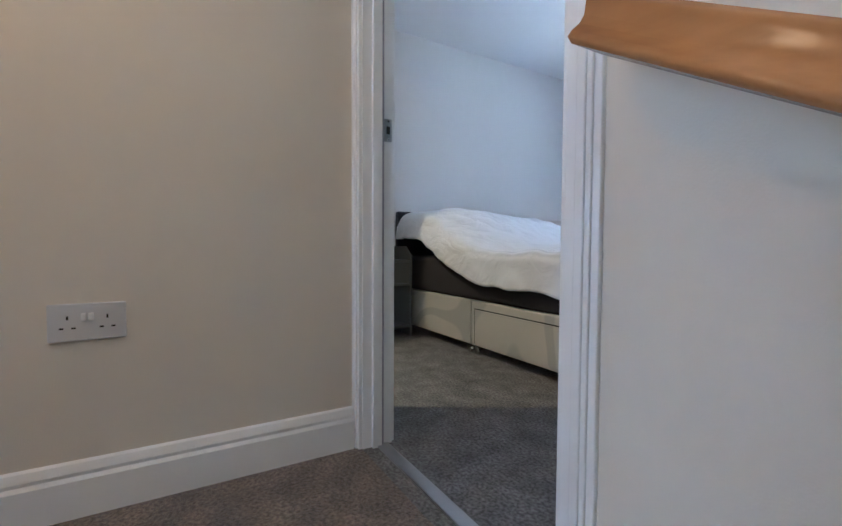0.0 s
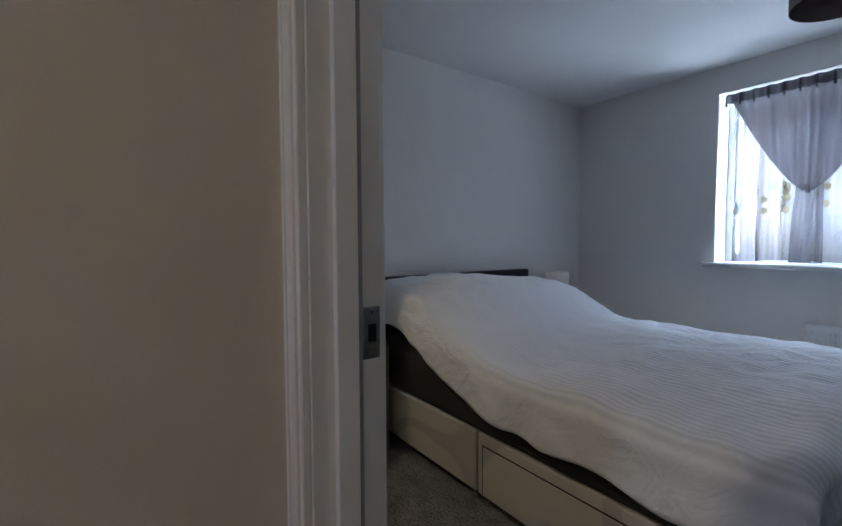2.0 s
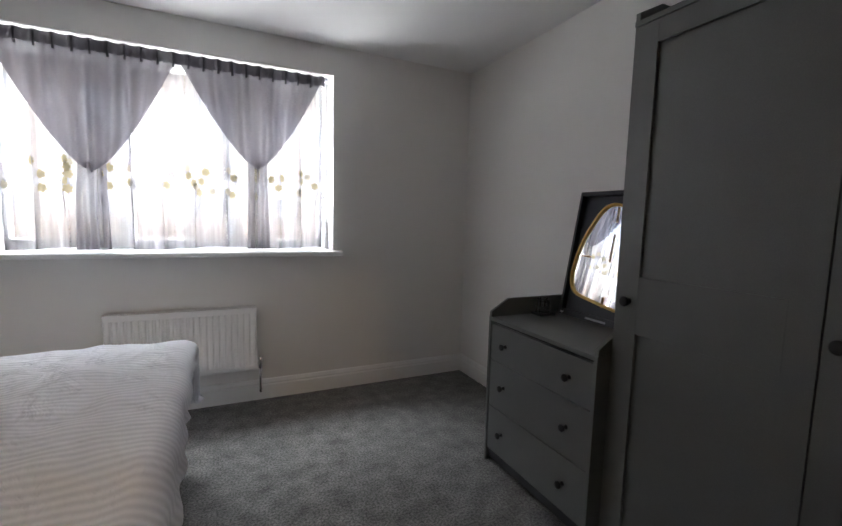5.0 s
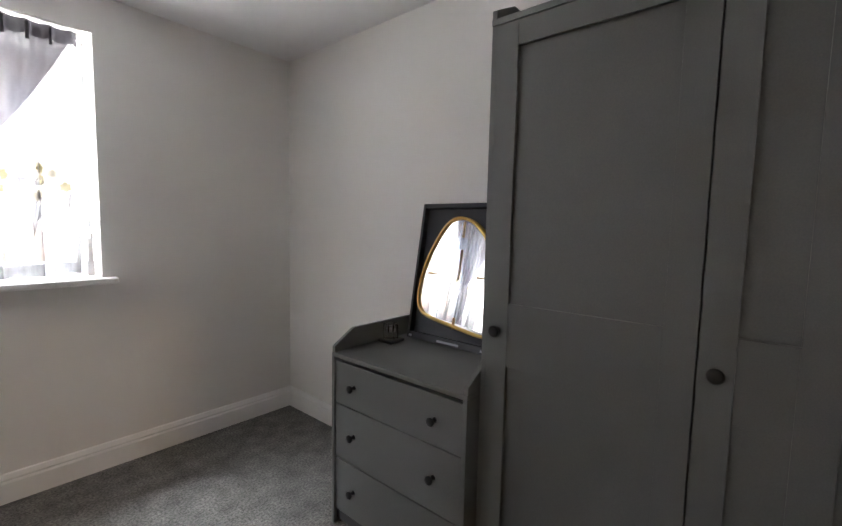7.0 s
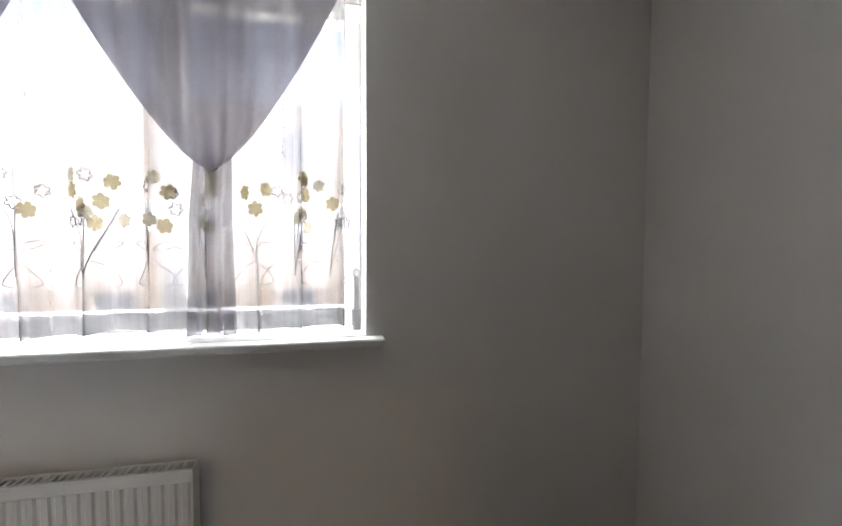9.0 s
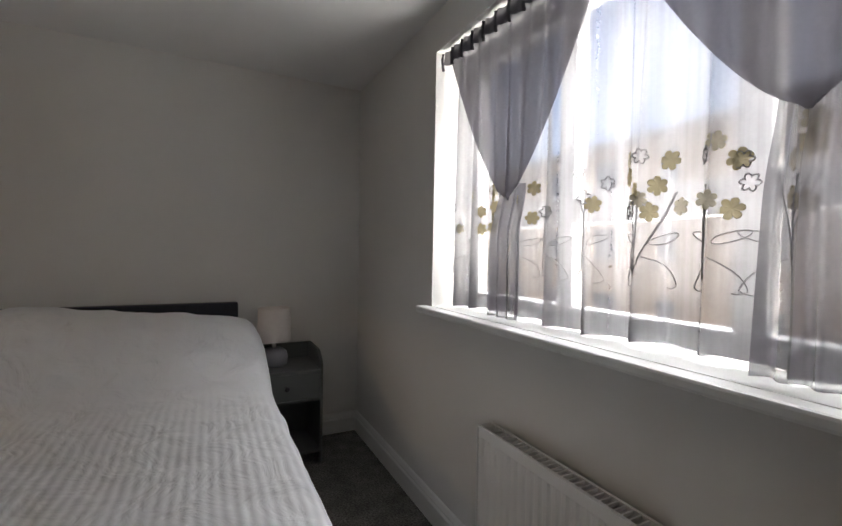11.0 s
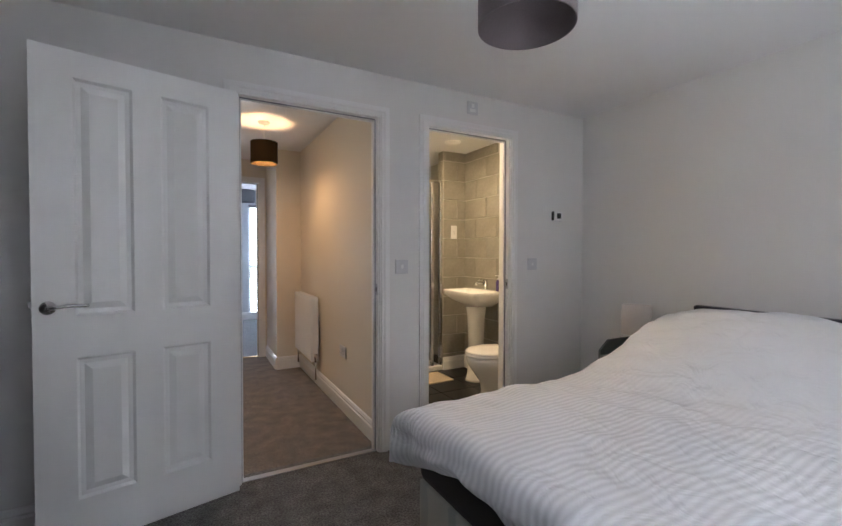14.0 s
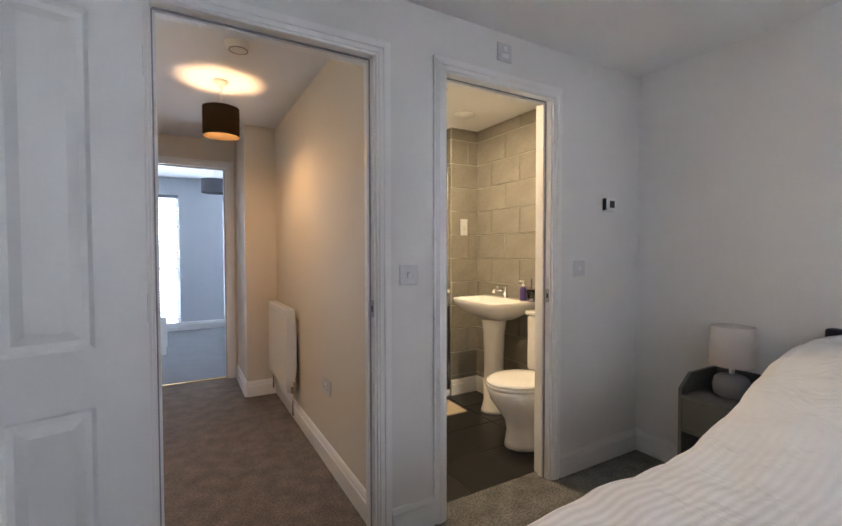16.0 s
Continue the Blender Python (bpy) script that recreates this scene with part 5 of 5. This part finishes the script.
def basin(x, y):
    """Pedestal basin, back to x, facing +x."""
    b = empty("pedestal_basin", x + 0.2, y, 0, "white ceramic pedestal basin with chrome mixer tap", "basin")
    zt, wd, dp = 0.862, 0.27, 0.40
    bm = bmesh.new()

    def loop(x0, x1, half, z, r):
        pts = []
        for cx, cy, a0 in ((x1 - r, half - r, 0), (x0 + r * 0.4, half - r * 0.4, 90), (x0 + r * 0.4, -half + r * 0.4, 180), (x1 - r, -half + r, 270)):
            rr = r if cx > (x0 + x1) / 2 else r * 0.4
            for s in range(6):
                a = radians(a0 + 18 * s)
                pts.append(bm.verts.new((x + cx + rr * math.cos(a), y + cy + rr * math.sin(a), z)))
        return pts

    rings = [loop(0.06, dp - 0.16, wd * 0.45, zt - 0.15, 0.05), loop(0.02, dp - 0.06, wd * 0.78, zt - 0.095, 0.07), loop(0.0, dp - 0.005, wd * 0.985, zt - 0.045, 0.07), loop(0.0, dp, wd, zt - 0.008, 0.07), loop(0.003, dp - 0.004, wd - 0.004, zt, 0.07),
             loop(0.115, dp - 0.030, wd - 0.032, zt - 0.002, 0.06), loop(0.125, dp - 0.045, wd - 0.045, zt - 0.02, 0.06), loop(0.15, dp - 0.09, wd - 0.10, zt - 0.075, 0.05), loop(0.19, dp - 0.15, wd - 0.19, zt - 0.09, 0.03)]
    for a, c in zip(rings, rings[1:]):
        for k in range(24):
            bm.faces.new((a[k], a[(k + 1) % 24], c[(k + 1) % 24], c[k]))
    bm.faces.new(rings[0][::-1])
    bm.faces.new(rings[-1])
    part("bowl", bm, M_CERAMIC, b, "", True)
    bm = bmesh.new()
    rows = []
    for z, rx, ry in ((0.0, 0.105, 0.095), (0.02, 0.100, 0.090), (0.08, 0.082, 0.078), (0.35, 0.075, 0.074), (0.60, 0.082, 0.085), (0.70, 0.092, 0.10)):
        rows.append([bm.verts.new((x + 0.17 + rx * math.cos(2 * math.pi * k / 24), y + ry * math.sin(2 * math.pi * k / 24), z)) for k in range(24)])
    for a, c in zip(rows, rows[1:]):
        for k in range(24):
            bm.faces.new((a[k], a[(k + 1) % 24], c[(k + 1) % 24], c[k]))
    bm.faces.new(rows[0][::-1])
    bm.faces.new(rows[-1])
    part("pedestal", bm, M_CERAMIC, b, "", True)
    bm = bmesh.new()
    lathe(bm, [(0, zt), (0.026, zt), (0.026, zt + 0.006), (0.020, zt + 0.010), (0.020, zt + 0.085), (0, zt + 0.088)], x + 0.06, y, 24)
    tube(bm, [(x + 0.06, y, zt + 0.055), (x + 0.12, y, zt + 0.068), (x + 0.17, y, zt + 0.062), (x + 0.175, y, zt + 0.045)], 0.012, 12)
    tp = part("tap", bm, M_CHROME, b, "chrome mixer tap", True)
    bm = bmesh.new()
    box(bm, x + 0.045, y - 0.016, zt + 0.088, x + 0.145, y + 0.016, zt + 0.102, 0.004)
    part("lever", bm, M_CHROME, tp)
    return b


basin(BX + 0.009, -0.93)
toilet(BX + 0.009, -0.39)
soap = empty("soap_bottle", BX + 0.07, -0.73, 0.8620, "purple soap bottle with white pump on basin", "bottle")
bm = bmesh.new()
lathe(bm, [(0, 0.8622), (0.024, 0.8622), (0.026, 0.8670), (0.026, 0.9470), (0.018, 0.9620), (0.010, 0.9670), (0, 0.9670)], BX + 0.07, -0.73, 20)
part("bottle", bm, M_PURPLE, soap, "", True)
bm = bmesh.new()
lathe(bm, [(0, 0.9670), (0.011, 0.9670), (0.011, 0.9820), (0.004, 0.9840), (0.004, 1.0020), (0, 1.0030)], BX + 0.07, -0.73, 16)
box(bm, BX + 0.062, -0.738, 1.0010, BX + 0.105, -0.722, 1.0110, 0.003)
part("pump", bm, M_PLASTIC, soap)
cup = empty("tumbler", BX + 0.06, -0.66, 0.8620, "small clear tumbler with toothbrushes on basin", "tumbler")
bm = bmesh.new()
lathe(bm, [(0, 0.8622), (0.026, 0.8622), (0.030, 0.9470), (0.028, 0.9470), (0.024, 0.8660), (0, 0.8660)], BX + 0.06, -0.66, 24)
part("glass", bm, M_CLEAR, cup, "", True)
bm = bmesh.new()
tube(bm, [(BX + 0.055, -0.665, 0.8670), (BX + 0.075, -0.64, 1.027)], 0.004, 8)
part("toothbrush", bm, M_PURPLE, cup)
bs = plate("shaver_socket", -0.365, 0, 1.36, 0.070, 0.14, "tall white shaver socket on tiled wall", "socket", Matrix.Translation((0, SY + 0.008, 0)) @ TURN)
under(bs, "slot", [(0.025, -0.0098, 0.05, 0.045, -0.0089, 0.056), (0.025, -0.0098, 0.07, 0.045, -0.0089, 0.076)], M_GREYPL)
bmat = empty("bath_mat", 0.86, -1.08, 0, "cream pile bath mat on dark tiles", "bath mat")
boxes("pile", [(0.56, -1.31, 0.0, 1.12, -1.00, 0.014)], M_MAT, bmat, bevel=0.006)
shower = empty("shower_enclosure", 1.0, -1.7, 0, "chrome framed glass shower enclosure with white tray", "shower")
boxes("tray", [(0.47, -2.11, 0.0, 1.59, SY + 0.02, 0.055)], M_CERAMIC, shower, bevel=0.012)
for x in (0.485, 0.585, 1.57):
    boxes("post", [(x - 0.016, SY - 0.020, 0.055, x + 0.016, SY + 0.012, 1.93)], M_CHROME, shower, "chrome upright", bevel=0.004)
boxes("top_rail", [(0.47, SY - 0.018, 1.93, 1.59, SY + 0.010, 1.955)], M_CHROME, shower, bevel=0.004)
boxes("glass_door", [(0.605, SY - 0.006, 0.065, 1.55, SY - 0.001, 1.93)], M_CLEAR, shower)
boxes("glass_panel", [(0.502, SY - 0.006, 0.065, 0.568, SY - 0.001, 1.93)], M_CLEAR, shower)
boxes("door_pull", [(0.645, SY + 0.002, 0.95, 0.660, SY + 0.025, 1.15)], M_CHROME, shower, bevel=0.003)

# ---- far room ----
RX0, RX1, RY = 0.9, 4.0, -5.95
FW = [(1.30, 1.83), (2.44, 2.98)]
shell("far_wall_south", "y", RY, -0.25, RX0, RX1, 0, 2.36, [(a, b, 0.06, 2.10) for a, b in FW], M_BLUEGREY)
shell("far_wall_west", "x", RX0, -0.1, RY, FY - T, 0, 2.36, [], M_BLUEGREY)
shell("far_wall_east", "x", RX1, 0.1, RY, FY - T, 0, 2.36, [], M_BLUEGREY)
boxes("far_lining", [(RX0, FY - T - 0.004, 0, FX0 - 0.075, FY - T - 0.0005, 2.36), (FX1 + 0.075, FY - T - 0.004, 0, RX1, FY - T - 0.0005, 2.36), (FX0 - 0.075, FY - T - 0.004, DH + 0.075, FX1 + 0.075, FY - T - 0.0005, 2.36)], M_BLUEGREY)["kind"] = "structure"
boxes("far_backing", [(RX0, FY - T - 0.0004, 0, 1.64, FY - 0.02, 2.36), (3.03, FY - T - 0.0004, 0, RX1, FY - 0.02, 2.36), (1.64, FY - T - 0.0004, H + 0.15, 3.03, FY - 0.02, 2.36)], M_WALL)["kind"] = "structure"
boxes("far_floor", [(RX0, RY, -0.2, RX1, FY - T, 0.0)], M_FARCARPET)["kind"] = "structure"
boxes("far_ceiling", [(RX0 - 0.1, RY - 0.25, 2.36, RX1 + 0.1, FY - T, 2.5)], M_CEIL)["kind"] = "structure"
moulding("baseboard", (RX0, RY, 0), (RX1, RY, 0), (0, 1, 0), SKIRT, M_TRIM)
for i, (a, b) in enumerate(FW):
    w = empty("window_%d" % (i + 2), (a + b) / 2, RY - 0.1, 0.06, "tall white plastic framed window with venetian blind", "window", kind="structure")
    y = RY - 0.15
    boxes("window_frame", [(a, y, 0.06, a + 0.05, y + 0.06, 2.10), (b - 0.05, y, 0.06, b, y + 0.06, 2.10), (a + 0.05, y, 0.06, b - 0.05, y + 0.06, 0.115), (a + 0.05, y, 2.045, b - 0.05, y + 0.06, 2.10), (a + 0.05, y, 0.93, b - 0.05, y + 0.06, 1.0)], M_UPVC, w, bevel=0.003)
    for z0, z1 in ((0.11, 0.935), (0.995, 2.05)):
        boxes("pane", [(a + 0.045, y + 0.025, z0, b - 0.045, y + 0.031, z1)], M_GLASS, w).visible_shadow = False
    boxes("window_sill", [(a - 0.03, RY - 0.09, 0.040, b + 0.03, RY + 0.03, 0.060)], M_TRIM, w, bevel=0.004)
    bl = empty("venetian_blind", (a + b) / 2, RY - 0.04, 2.05, "white venetian blind lowered in tall window", "blind", "far room blinds")
    boxes("head_rail", [(a + 0.01, RY - 0.06, 2.055, b - 0.01, RY - 0.02, 2.098)], M_GREYPL, bl, bevel=0.002)
    bm = bmesh.new()
    box(bm, 0, -0.021, -0.001, b - a - 0.04, 0.021, 0.001)
    bmesh.ops.rotate(bm, cent=(0, 0, 0), matrix=Matrix.Rotation(radians(24), 3, "X"), verts=bm.verts[:])
    me = mesh_of("slat", bm, M_BLIND)
    for k in range(45):
        piece("slat", me, bl, Matrix.Translation((a + 0.02, RY - 0.04, 0.14 + 0.0425 * k)))
pendant(2.05, -4.4, 2.36, 0.22, 0.15, 0.17, M_GREYSHADE, "grey fabric drum pendant shade, unlit, in far room")
tb = empty("side_table", 2.9, -4.5, 0, "white rectangular side table on grey carpet", "table")
boxes("tabletop", [(2.60, -4.78, 0.40, 3.15, -4.23, 0.45)], M_PLASTIC, tb, bevel=0.003)
for x in (2.60, 3.10):
    for y in (-4.78, -4.28):
        boxes("leg", [(x, y, 0, x + 0.05, y + 0.05, 0.40)], M_PLASTIC, tb, bevel=0.002)

# ---- outside ----
G = -2.75
boxes("ground", [(-400, -400, G - 0.5, 400, 400, G)], M_GROUND)["kind"] = "structure"
bld = empty("apartment_building", 0, 17, G, "buff brick apartment building across the street", "building")
cols = [-16.0 + 2.85 * k for k in range(13)]
wins = []
for k, x in enumerate(cols):
    for z in (-1.6, 1.15, 3.95):
        wins.append((x, x + (0.85 if k % 2 else 1.25), z, z + 1.25))
wl = shell("wall", "y", 17.0, 0.35, -18, 22, G, 5.75, wins, M_RENDER)
del wl["kind"]
wl.parent = bld
wl.matrix_parent_inverse = bld.matrix_world.inverted()
boxes("roof", [(-18.2, 16.85, 5.75, 22.2, 27, 5.95)], M_ROOF, bld)
boxes("core", [(-17.9, 17.6, G, 21.9, 26.8, 5.74)], M_DARK, bld)
for a, b, z0, z1 in wins:
    w = boxes("window", [(a, 17.10, z0, a + 0.07, 17.18, z1), (b - 0.07, 17.10, z0, b, 17.18, z1), (a + 0.07, 17.10, z0, b - 0.07, 17.18, z0 + 0.07), (a + 0.07, 17.10, z1 - 0.07, b - 0.07, 17.18, z1), ((a + b) / 2 - 0.03, 17.11, z0 + 0.07, (a + b) / 2 + 0.03, 17.17, z1 - 0.07)], M_UPVC, bld)
    boxes("pane", [(a + 0.06, 17.135, z0 + 0.06, b - 0.06, 17.15, z1 - 0.06)], M_FACWIN, w)
    boxes("sill", [(a - 0.05, 16.93, z0 - 0.08, b + 0.05, 17.09, z0)], M_ROOF, w)

# ---- wall and floor tiles ----
SOUTHF = Matrix.Translation((BX, SY, 0)) @ pose(0, 0, 0, 0, 0, 180) @ Matrix.Translation((-0.275, 0, 0))
tile_run(bpy.data.objects["bath_wall_stub"], 0.275, SOUTHF, 0.131, BH)
tile_run(bpy.data.objects["bath_wall_west"], -SY - 0.115, Matrix.Translation((BX, SY, 0)) @ pose(0, 0, 0, 0, 0, 90), 0.131, BH, first=0.14)
tile_run(bpy.data.objects["bath_wall_south"], 1.03, Matrix.Translation((1.60, -2.12, 0)) @ pose(0, 0, 0, 0, 0, 180), 0.06, BH)
tile_run(bpy.data.objects["bath_wall_stub"], 0.09, Matrix.Translation((0.455, SY - 0.09, 0)) @ pose(0, 0, 0, 0, 0, 90), 0.06, BH)
bm = bmesh.new()
box(bm, 0.003, 0.003, -0.008, 0.330, 0.330, 0.0)
top = [e for e in bm.edges if all(v.co.z > -0.004 for v in e.verts)]
bmesh.ops.bevel(bm, geom=top, offset=0.002, segments=1, affect="EDGES")
ft = mesh_of("tile", bm, M_SLATE)
for i in range(5):
    for k in range(4):
        cut = Matrix.Diagonal((min(1.0, (1.60 - BX - 0.333 * i) / 0.333), 1, 1, 1))
        piece("tile", ft, bath_floor, Matrix.Translation((BX + 0.333 * i, -T - 0.333 * (k + 1), 0)) @ cut)
